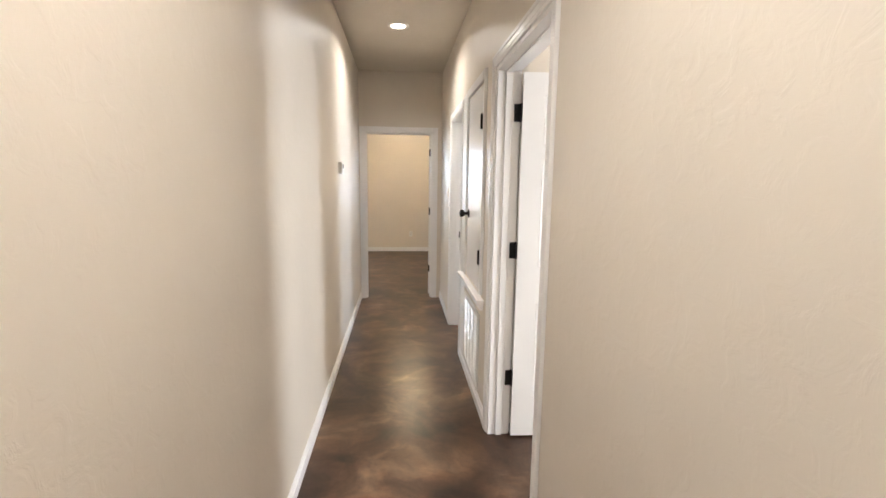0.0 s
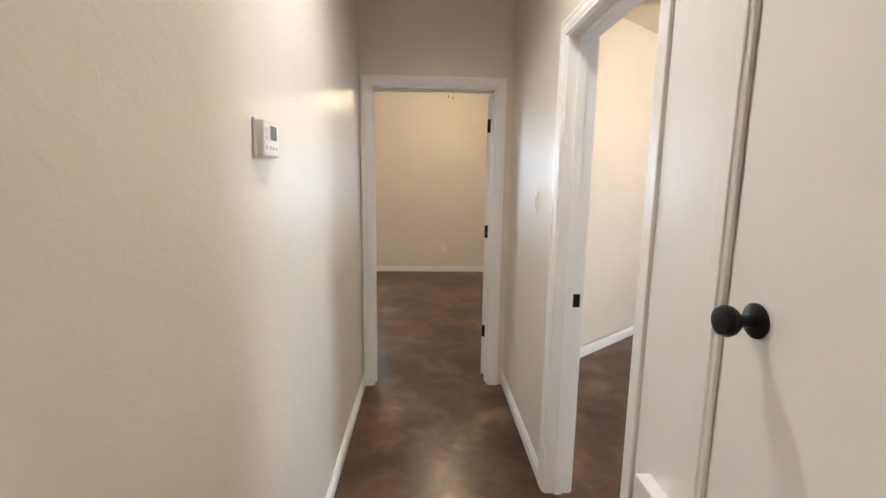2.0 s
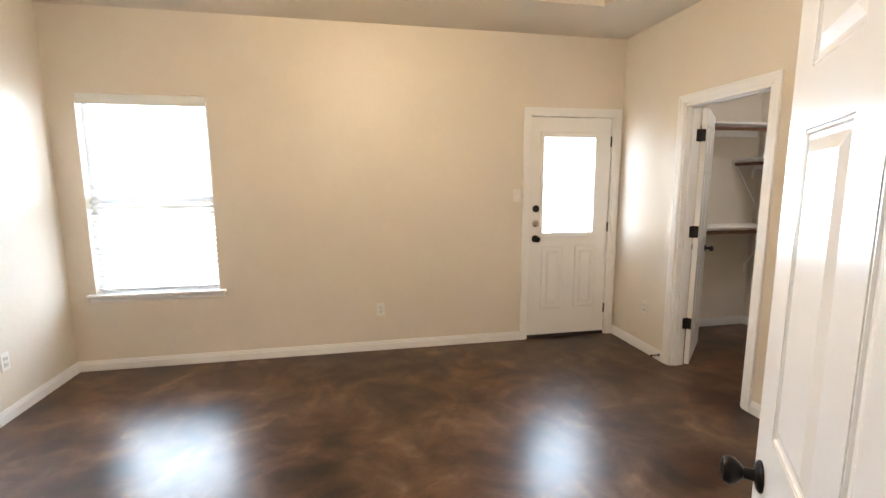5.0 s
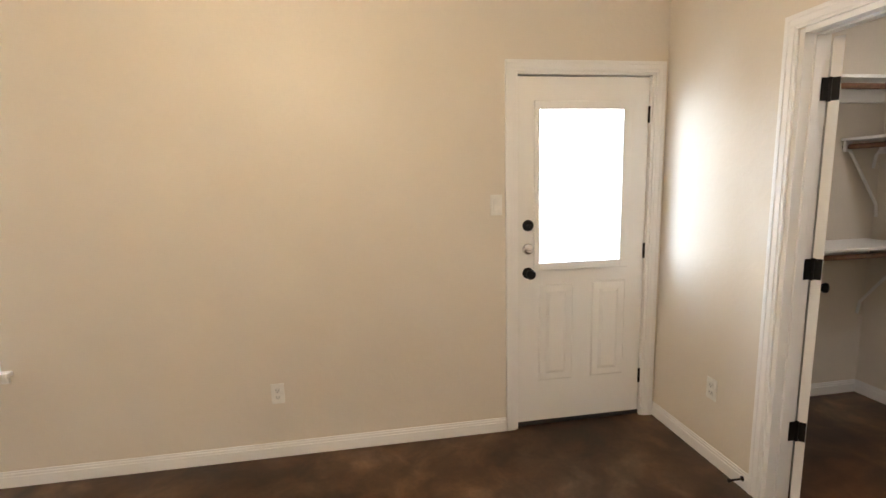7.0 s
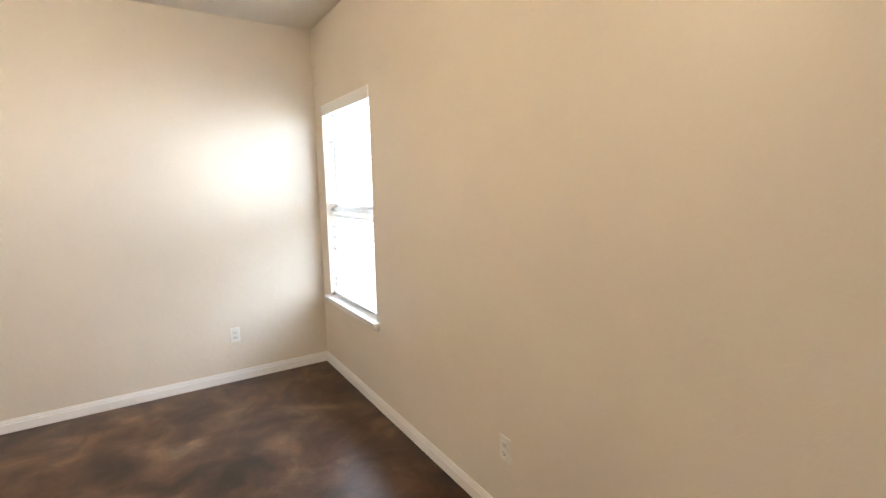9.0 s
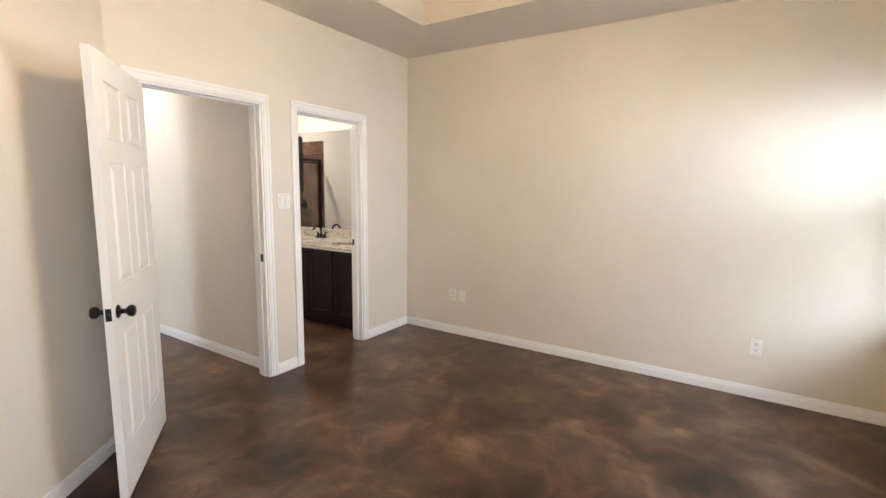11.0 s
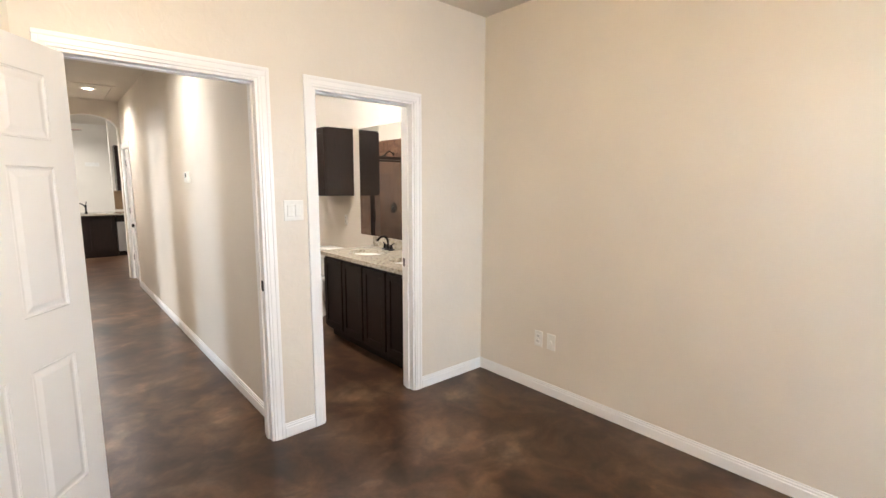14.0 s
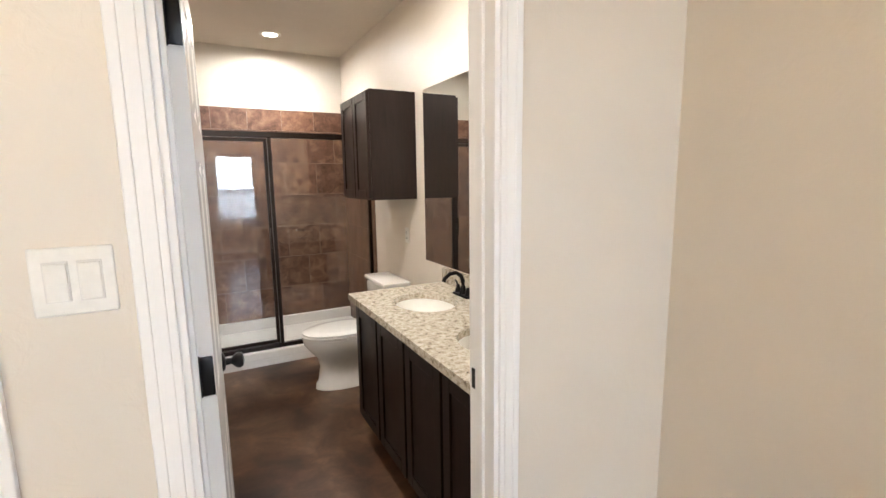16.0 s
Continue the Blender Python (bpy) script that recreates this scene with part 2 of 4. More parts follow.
# ---- mesh building ----
class Build:
    def __init__(self):
        self.bm = bmesh.new()

    def box(self, x0, x1, y0, y1, z0, z1, bevel=0.0, m=None):
        g = bmesh.ops.create_cube(self.bm, size=1.0)
        vs = g["verts"]
        bmesh.ops.scale(self.bm, verts=vs, vec=(abs(x1 - x0), abs(y1 - y0), abs(z1 - z0)))
        bmesh.ops.translate(self.bm, verts=vs, vec=((x0 + x1) / 2, (y0 + y1) / 2, (z0 + z1) / 2))
        if bevel:
            es = list({e for v in vs for e in v.link_edges})
            vs = list({v for f in bmesh.ops.bevel(self.bm, geom=es, offset=bevel, segments=2, profile=0.5, affect="EDGES")["faces"] for v in f.verts})
        if m is not None:
            bmesh.ops.transform(self.bm, matrix=m, verts=vs)
        return self

    def frustum(self, x0, x1, z0, z1, ya, yb, inset):
        """A raised field: base rectangle at y=ya, inset top at y=yb."""
        lo = [self.bm.verts.new(p) for p in ((x0, ya, z0), (x1, ya, z0), (x1, ya, z1), (x0, ya, z1))]
        i = inset
        hi = [self.bm.verts.new(p) for p in ((x0 + i, yb, z0 + i), (x1 - i, yb, z0 + i), (x1 - i, yb, z1 - i), (x0 + i, yb, z1 - i))]
        self.bm.faces.new(hi)
        for k in range(4):
            self.bm.faces.new((lo[k], lo[(k + 1) % 4], hi[(k + 1) % 4], hi[k]))
        return self

    def lathe(self, profile, seg=24, m=None):
        """Turns (radius, height) pairs round z."""
        rings = []
        for r, z in profile:
            rings.append([self.bm.verts.new((r * math.cos(2 * math.pi * k / seg), r * math.sin(2 * math.pi * k / seg), z)) for k in range(seg)])
        return self._skin(rings, m)

    def loft(self, sections, seg=28, m=None):
        """Ellipse sections (cx, cy, z, rx, ry)."""
        rings = []
        for cx, cy, z, rx, ry in sections:
            rings.append([self.bm.verts.new((cx + rx * math.cos(2 * math.pi * k / seg), cy + ry * math.sin(2 * math.pi * k / seg), z)) for k in range(seg)])
        return self._skin(rings, m)

    def _skin(self, rings, m):
        seg = len(rings[0])
        for a, b in zip(rings, rings[1:]):
            for k in range(seg):
                self.bm.faces.new((a[k], a[(k + 1) % seg], b[(k + 1) % seg], b[k]))
        self.bm.faces.new(rings[0][::-1])
        self.bm.faces.new(rings[-1])
        if m is not None:
            bmesh.ops.transform(self.bm, matrix=m, verts=[v for r in rings for v in r])
        return self

    def tube(self, pts, r, seg=10):
        rings = []
        pts = [Vector(p) for p in pts]
        for i, p in enumerate(pts):
            d = (pts[min(i + 1, len(pts) - 1)] - pts[max(i - 1, 0)]).normalized()
            q = d.to_track_quat("Z", "Y")
            rad = r[i] if isinstance(r, (list, tuple)) else r
            rings.append([self.bm.verts.new(p + q @ Vector((rad * math.cos(2 * math.pi * k / seg), rad * math.sin(2 * math.pi * k / seg), 0))) for k in range(seg)])
        return self._skin(rings, None)

    def extrude(self, outline, axis, a, b):
        """A prism from a 2D outline: axis 'y' takes (x, z) pairs, 'z' takes (x, y)."""
        def at(p, h):
            return (p[0], h, p[1]) if axis == "y" else (p[0], p[1], h)
        lo = [self.bm.verts.new(at(p, a)) for p in outline]
        hi = [self.bm.verts.new(at(p, b)) for p in outline]
        n = len(outline)
        self.bm.faces.new(lo)
        self.bm.faces.new(hi[::-1])
        for k in range(n):
            self.bm.faces.new((lo[k], lo[(k + 1) % n], hi[(k + 1) % n], hi[k]))
        return self

    def done(self, name, material, parent=None, smooth=False, m=None):
        bmesh.ops.recalc_face_normals(self.bm, faces=self.bm.faces)
        me = bpy.data.meshes.new(name)
        self.bm.to_mesh(me)
        self.bm.free()
        if smooth:
            for p in me.polygons:
                p.use_smooth = True
            me.set_sharp_from_angle(angle=radians(40))
        me.materials.append(material)
        o = new(name, me)
        if parent is not None:
            o.parent = parent
        if m is not None:
            o.matrix_basis = m
        return o


def empty(name, m=None):
    o = new(name)
    o.empty_display_size = 0.1
    if m is not None:
        o.matrix_basis = m
    return o


def structure(ob, label):
    return tagged(ob, label, kind="structure")


XL, XR, Y0, Y1, H = -1.66, 2.985, 0.12, 3.965, 2.75
DA, DB = Vector((1.01, 0.12)), Vector((2.985, 1.68))


def run_matrix(a, b):
    """Local x along a-b, local y to its left, z up."""
    d = (Vector(b) - Vector(a)).normalized()
    return Matrix(((d.x, -d.y, 0, a[0]), (d.y, d.x, 0, a[1]), (0, 0, 1, 0), (0, 0, 0, 1)))


def wall(name, a, b, label, openings=(), thick=0.12, h=H, material=None):
    """A wall whose face runs from a to b and whose body lies to the left; openings are (s0, s1, z0, z1)."""
    length = (Vector(b) - Vector(a)).length
    w = Build()
    s = 0.0
    for s0, s1, z0, z1 in sorted(openings):
        if s0 > s:
            w.box(s, s0, 0, thick, 0, h)
        if z0 > 0:
            w.box(s0, s1, 0, thick, 0, z0)
        w.box(s0, s1, 0, thick, z1, h)
        s = s1
    w.box(s, length, 0, thick, 0, h)
    return structure(w.done(name, material or M_WALL, m=run_matrix(a, b)), label)


def baseboard(a, b):
    """A stepped baseboard on the right-hand side of the run a-b."""
    n = (Vector(b) - Vector(a)).length
    w = Build()
    w.box(0, n, -0.015, 0.0, 0, 0.060, 0.003)
    w.box(0, n, -0.011, 0.0, 0.058, 0.074, 0.003)
    w.box(0, n, -0.007, 0.0, 0.072, 0.085, 0.002)
    return structure(w.done("baseboard", M_TRIM, m=run_matrix(a, b)), "white painted stepped wooden baseboard")


def casing(a, b, s0, s1, ztop, depth=0.12, both=True, zlow=0.0, jamb=True, wide=0.064):
    """Door casing with jamb and stop in the opening s0..s1 of the wall a-b."""
    w = Build()
    J = 0.018
    for side in ((0, -1), (depth, 1)) if both else ((0, -1),):
        f, k = side
        for u0, u1, proud in ((0.004 - 0.064 + wide, 0.020 - 0.064 + wide, 0.012), (0.018 - 0.064 + wide, 0.046 - 0.064 + wide, 0.0145), (0.044 - 0.064 + wide, wide, 0.0175)):
            y0, y1 = (f - proud, f) if k < 0 else (f, f + proud)
            w.box(s0 - u1, s0 - u0, y0, y1, zlow, ztop + u0, 0.003)
            w.box(s1 + u0, s1 + u1, y0, y1, zlow, ztop + u0, 0.003)
            w.box(s0 - u1, s1 + u1, y0, y1, ztop + u0, ztop + u1, 0.003)
    if jamb:
        w.box(s0 - 0.006, s0 + J, -0.002, depth + 0.002, zlow, ztop, 0.002)
        w.box(s1 - J, s1 + 0.006, -0.002, depth + 0.002, zlow, ztop, 0.002)
        w.box(s0 + J, s1 - J, -0.002, depth + 0.002, ztop - J, ztop + 0.005, 0.002)
        c = depth / 2
        w.box(s0 + J, s0 + J + 0.010, c - 0.018, c + 0.018, zlow, ztop - J, 0.002)
        w.box(s1 - J - 0.010, s1 - J, c - 0.018, c + 0.018, zlow, ztop - J, 0.002)
        w.box(s0 + J, s1 - J, c - 0.018, c + 0.018, ztop - J - 0.010, ztop - J, 0.002)
    return structure(w.done("trim", M_TRIM, m=run_matrix(a, b)), "white painted moulded door casing with jamb")


# ---- structure ----
floor = Build()
floor.box(-3.3, 6.0, -13.2, 4.115, -0.12, 0.0)
structure(floor.done("floor", M_FLOOR), "dark brown mottled stained concrete floor with gloss")
ground = Build()
ground.box(-400, 400, -400, 400, -0.40, -0.13)
structure(ground.done("ground", M_YARD), "pale concrete ground outside")

# bedroom and bathroom
HALLEND = ((1.09, Y0), (XL, Y0))
wall("wall_south", *HALLEND, "beige textured wall with two doorways", [(0.195, 1.028, 0, 2.055), (1.333, 2.063, 0, 2.055)])
wall("wall_diagonal", DB, DA, "beige textured diagonal wall behind the door")
EAST = ((XR, Y1), (XR, 1.68))
wall("wall_east", *EAST, "beige textured wall with closet doorway", [(0.822, 1.549, 0, 2.055)])
NORTH = ((-1.81, Y1), (4.65, Y1))
wall("wall_north", *NORTH, "beige textured outside wall with window and door", [(0.33, 1.23, 0.62, 2.14), (3.885, 4.72, 0, 2.08)], 0.15)
wall("wall_west", (XL, -3.82), (XL, Y1), "beige textured side wall", thick=0.15)
wall("wall_bath_end", (0.0, -3.70), (XL, -3.70), "pale textured wall behind the shower", material=M_PALE)
# hall
HLEFT = ((0.0, -6.10), (0.0, 0.0))
wall("wall_hall_west", *HLEFT, "pale beige textured hall wall", [(0.06, 0.76, 0, 2.055)])
HRIGHT = ((1.0, 0.0), (1.0, -6.10))
wall("wall_hall_east", *HRIGHT, "pale beige textured hall wall with doorways", [(1.13, 1.92, 0, 2.055), (2.255, 2.90, 0.75, 2.06), (3.20, 4.09, 0, 2.055)])
# closet and the two side rooms
wall("wall_closet_back", (4.50, Y1), (4.50, 1.77), "plain beige closet wall")
wall("wall_closet_side", (4.85, 1.77), (3.0, 1.77), "plain beige wall between closet and bedroom")
SIDE = ((4.70, 1.77), (4.70, -6.10))
wall("wall_side_rooms", *SIDE, "beige outside wall with two windows", [(2.77, 3.97, 0.7, 2.1), (6.17, 7.37, 0.7, 2.1)], 0.15)
wall("wall_between_rooms", (4.70, -2.98), (1.12, -2.98), "plain beige wall between the side rooms")
wall("wall_side_room_end", (4.85, -6.10), (1.0, -6.10), "plain beige end wall", thick=0.15)
# kitchen beyond the arch
wall("wall_kitchen_left", (0.0, -6.10), (-3.0, -6.10), "pale kitchen wall", thick=0.15, h=3.1, material=M_PALE)
wall("wall_kitchen_west", (-3.0, -12.6), (-3.0, -6.1), "pale kitchen side wall", thick=0.15, h=3.1, material=M_PALE)
wall("wall_kitchen_far", (5.8, -12.5), (-3.1, -12.5), "pale far kitchen wall", thick=0.15, h=3.1, material=M_PALE)
wall("wall_kitchen_east", (5.8, -6.1), (5.8, -12.6), "pale kitchen wall with a wide window", [(1.9, 4.3, 0.7, 2.3)], 0.15, 3.1, M_PALE)
wall("wall_kitchen_pier", (-0.24, -10.50), (-3.0, -10.50), "pale kitchen wall behind the counter", h=3.1, material=M_PALE)


def arch_wall():
    """The arched opening at the end of the hall."""
    x0, x1, spring, rise = 0.035, 0.760, 2.34, 0.20
    pts = [(0.0, 0.0), (x0, 0.0)]
    for k in range(25):
        a = math.pi * (1 - k / 24)
        pts.append(((x0 + x1) / 2 + (x1 - x0) / 2 * math.cos(a), spring + rise * math.sin(a)))
    pts += [(x1, 0.0), (1.0, 0.0), (1.0, 3.1), (0.0, 3.1)]
    w = Build()
    w.extrude(pts, "y", -6.25, -6.10)
    return structure(w.done("wall_arch", M_WALL), "beige wall with an arched opening")


arch_wall()


def ceilings():
    c = Build()
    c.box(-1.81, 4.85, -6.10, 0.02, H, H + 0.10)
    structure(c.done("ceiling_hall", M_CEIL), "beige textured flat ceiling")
    # bedroom ceiling: a border with a raised tray
    outer = [(-1.81, 0.02), (4.65, 0.02), (4.65, 4.115), (-1.81, 4.115)]
    tray = [(-0.96, 0.80), (1.72, 0.80), (2.36, 1.32), (2.36, 3.29), (-0.96, 3.29)]
    w = Build()
    edges = []
    for ring in (outer, tray):
        vs = [w.bm.verts.new((x, y, H)) for x, y in ring]
        edges += [w.bm.edges.new((vs[i], vs[(i + 1) % len(vs)])) for i in range(len(vs))]
    bmesh.ops.triangle_fill(w.bm, use_beauty=True, edges=edges)
    up = bmesh.ops.extrude_face_region(w.bm, geom=list(w.bm.faces))
    bmesh.ops.translate(w.bm, verts=[v for v in up["geom"] if isinstance(v, bmesh.types.BMVert)], vec=(0, 0, 0.28))
    w.extrude([(-1.2, 0.6), (2.6, 0.6), (2.6, 3.5), (-1.2, 3.5)], "z", H + 0.278, H + 0.36)
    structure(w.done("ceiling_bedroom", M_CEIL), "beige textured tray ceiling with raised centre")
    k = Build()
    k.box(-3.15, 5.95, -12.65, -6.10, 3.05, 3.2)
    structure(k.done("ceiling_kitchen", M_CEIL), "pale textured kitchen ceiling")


ceilings()

casing(*HALLEND, 0.195, 1.028, 2.055, wide=0.056)
casing(*HALLEND, 1.333, 2.063, 2.055, wide=0.056)
casing(*EAST, 0.822, 1.549, 2.055)
casing(*NORTH, 3.885, 4.72, 2.08, 0.15, both=False, wide=0.056)
casing(*HLEFT, 0.06, 0.76, 2.055, both=False, wide=0.056)
casing(*HRIGHT, 1.13, 1.92, 2.055, wide=0.052)
casing(*HRIGHT, 3.20, 4.09, 2.055)

G = 0.066
for a, b in (
    ((1.09, Y0), (0.895 + 0.058, Y0)), ((0.062 - 0.058, Y0), (-0.243 + 0.058, Y0)), ((-0.973 - 0.058, Y0), (XL, Y0)),
    (DB, DA), ((XR, Y1), (XR, 3.143 + G)), ((XR, 2.416 - G), (XR, 1.68)),
    ((XL, Y1), (2.075 - 0.058, Y1)), ((2.91 + 0.058, Y1), (XR, Y1)), ((XL, Y0), (XL, Y1)),
    ((0.0, -5.28), (0.0, 0.0)), ((1.0, 0.0), (1.0, -1.13 + G)), ((1.0, -1.97), (1.0, -3.20 + G)), ((1.0, -4.09 - G), (1.0, -6.10)),
    ((3.105, Y1), (4.5, Y1)), ((4.5, Y1), (4.5, 1.77)), ((4.5, 1.77), (3.105, 1.77)),
    ((4.70, 1.65), (4.70, -2.98)), ((4.7, -2.98), (1.12, -2.98)), ((3.14, 1.65), (4.7, 1.65)),
    ((1.13, 0.02), (3.12, 1.60)),
    ((5.8, -12.5), (-3.0, -12.5)),
):
    baseboard(a, b)


# ---- doors ----
def hinge(parent, x, y, z, wide=0.012):
    """A butt hinge seen from its barrel."""
    h = Build()
    h.box(-wide, wide, -0.002, 0.004, -0.045, 0.045, 0.0015)
    h.lathe([(0.007, -0.047), (0.008, -0.045), (0.008, 0.045), (0.007, 0.047)], 12, pose(0, 0.002, 0))
    return h.done("hinge", M_BLACK, parent, True, pose(x, y, z))


def open_hinge(parent, z, swing, thick, flip):
    """Both plates of a hinge on an open door: one on the leaf's edge, one on the jamb."""
    h = Build()
    s = -1 if flip else 1
    h.box(-0.0035, 0.0, 0.002, thick - 0.002, -0.045, 0.045, 0.001)
    m = pose(0, thick if flip else 0, 0) @ pose(0, 0, 0, 0, 0, s * (90 + swing))
    h.box(0.0, 0.038, -0.002, 0.002, -0.045, 0.045, 0.001, m)
    h.lathe([(0.006, -0.048), (0.008, -0.046), (0.008, 0.046), (0.006, 0.048)], 12, pose(-0.002, thick if flip else 0, 0))
    return h.done("hinge", M_BLACK, parent, True, pose(0, 0, z))


def knob(parent, x, z, thick):
    k = Build()
    for s in (1, -1):
        m = pose(x, 0 if s < 0 else thick, z, -90 * s)
        prof = [(0.031, 0.0), (0.031, 0.004), (0.026, 0.008), (0.012, 0.012), (0.011, 0.030), (0.018, 0.036), (0.026, 0.046), (0.028, 0.056), (0.023, 0.066), (0.008, 0.071)]
        k.lathe(prof, 22, m)
    k.done("handle", M_BLACK, parent, True)
    p = Build()
    p.box(-0.003, 0.0025, 0.006, thick - 0.006, z - 0.028, z + 0.028, 0.001)
    p.lathe([(0.008, 0), (0.008, 0.010), (0.004, 0.012)], 10, pose(0.002, thick / 2, z, 0, 90))
    return p.done("latch", M_BLACK, parent, True, pose(x + 0.062, 0, 0))


def six_panel_door(x, y, angle, width, label, swing, flip=False, height=2.025):
    """Hinge edge at local x=0, leaf along +x, thickness along +y; flip for the other hand."""
    T, R = 0.035, 0.004
    root = empty("door", pose(x, y, 0, 0, 0, angle) @ pose(0, -T if flip else 0, 0))
    w = Build()
    w.box(0, width, R, T - R, 0.012, height)
    st, mid = 0.115, 0.10
    c0, c1 = width / 2 - mid / 2, width / 2 + mid / 2
    rails = [(0.012, 0.24), (0.80, 1.00), (1.56, 1.66), (height - 0.115, height)]
    for y0, y1 in ((0, R), (T - R, T)):
        for x0, x1 in ((0, st), (c0, c1), (width - st, width)):
            w.box(x0, x1, y0, y1, 0.012, height)
        for z0, z1 in rails:
            for x0, x1 in ((st, c0), (c1, width - st)):
                w.box(x0, x1, y0, y1, z0, z1)
    for (_, za), (zb, _) in zip(rails, rails[1:]):
        for x0, x1 in ((st, c0), (c1, width - st)):
            for base, out, lip in ((R, -0.002, 0), (T - R, T + 0.002, T)):
                w.frustum(x0 + 0.018, x1 - 0.018, za + 0.018, zb - 0.018, base, out, 0.022)
                for q in ((x0, x0 + 0.010, za, zb), (x1 - 0.010, x1, za, zb), (x0, x1, za, za + 0.010), (x0, x1, zb - 0.010, zb)):
                    s = -1 if base == R else 1
                    w.frustum(q[0], q[1], q[2], q[3], base, base + s * 0.0032, 0.0035)
    w.done("leaf", M_DOOR, root)
    knob(root, width - 0.062, 0.895, T)
    for z in (0.35, 1.09, 1.825):
        open_hinge(root, z, swing, T, flip)
    return tagged(root, label, "door")


# hall door into the bedroom, swung back towards the diagonal wall
six_panel_door(0.883, 0.140, 53, 0.775, "white six-panel door standing open, dark bronze knob", 127)
# bathroom door, open against the inside of the bathroom
six_panel_door(-0.265, -0.008, -92, 0.665, "white six-panel bathroom door standing open", 88, True, 2.03)
# closet door, open into the closet
six_panel_door(3.112, 3.121, 44, 0.66, "white six-panel closet door standing open", 134, True)
# first side room
six_panel_door(1.128, -3.222, -3, 0.84, "white six-panel side room door standing open", 87, True)
# closed door near the arch
six_panel_door(-0.030, -6.018, 90, 0.656, "white six-panel hall door, closed", 0)
# second side room
six_panel_door(1.128, -1.898, -62, 0.72, "white six-panel bedroom door standing open", 152)


def strike(x, y, z, turned):
    s = Build()
    s.box(-0.002, 0.003, -0.016, 0.016, -0.030, 0.030, 0.002)
    s.box(0.0028, 0.0045, -0.008, 0.008, -0.012, 0.012, 0.0005)
    return tagged(s.done("strike_plate", M_BLACK, m=pose(x, y, z, 0, 0, turned)), "dark bronze strike plate on the door jamb", "strike plate", "strike plates")


strike(0.0805, 0.088, 0.93, 0)
strike(-0.9545, 0.028, 0.945, 0)
strike(1.095, -1.148, 0.94, -90)


def exterior_door():
    x0, x1, yf = 2.097, 2.888, 3.985
    T = 0.045
    root = empty("exterior_door", pose(x0, yf, 0))
    W = x1 - x0
    g0, g1, gz0, gz1 = 0.112, 0.642, 1.000, 1.892
    w = Build()
    w.box(0, g0, 0, T, 0.03, 2.056)
    w.box(g1, W, 0, T, 0.03, 2.056)
    w.box(g0, g1, 0, T, gz1, 2.056)
    w.box(g0, g1, 0, T, 0.03, gz0)
    for a, b in ((0.128, 0.345), (0.462, 0.680)):
        for z0, z1 in ((0.285, 0.885),):
            w.frustum(a, b, z0, z1, 0.0005, -0.006, 0.010)
            w.frustum(a + 0.045, b - 0.045, z0 + 0.045, z1 - 0.045, -0.0055, -0.014, 0.020)
    w.done("leaf", M_DOOR, root)
    f = Build()
    for q in ((g0 - 0.016, g0 + 0.014, gz0 - 0.034, gz1 + 0.034), (g1 - 0.014, g1 + 0.042, gz0 - 0.034, gz1 + 0.034)):
        f.box(q[0], q[1], -0.016, 0.004, q[2], q[3], 0.004)
    for z in (gz0, gz1):
        f.box(g0 + 0.012, g1 - 0.012, -0.016, 0.004, z - 0.033 if z == gz0 else z - 0.014, z + 0.014 if z == gz0 else z + 0.033, 0.004)
    f.done("glazing_frame", M_DOOR, root)
    p = Build()
    p.box(g0, g1, 0.020, 0.026, gz0, gz1)
    o = p.done("pane", M_GLASS, root)
    o.visible_shadow = False
    s = Build()
    s.box(-0.018, W + 0.018, 0.0, 0.06, 0.0, 0.028, 0.004)
    s.done("threshold", M_SLOT, root)
    for z in (0.26, 1.055, 1.85):
        hinge(root, W + 0.006, -0.004, z, 0.012)
    for z, mt in ((1.235, M_BLACK), (1.098, M_CHROME)):
        d = Build()
        d.lathe([(0.033, 0), (0.033, 0.006), (0.028, 0.014), (0.018, 0.016), (0.016, 0.018)], 24, pose(0.062, 0, z, 90))
        d.box(0.046, 0.078, -0.030, -0.014, z - 0.005, z + 0.005, 0.003)
        d.done("deadbolt", mt, root, True)
    k = Build()
    k.lathe([(0.033, 0), (0.033, 0.004), (0.028, 0.009), (0.012, 0.012), (0.011, 0.032), (0.019, 0.038), (0.028, 0.050), (0.029, 0.058), (0.022, 0.070), (0.006, 0.074)], 24, pose(0.062, 0, 0.957, 90))
    k.done("handle", M_BLACK, root, True)
    for z in (1.11, 0.957):
        b = Build()
        b.box(-0.020, -0.003, -0.002, 0.003, z - 0.03, z + 0.03, 0.001)
        b.done("strike", M_BLACK, root)
    return tagged(root, "white half-glazed exterior door, closed, with three locks", "door")


exterior_door()


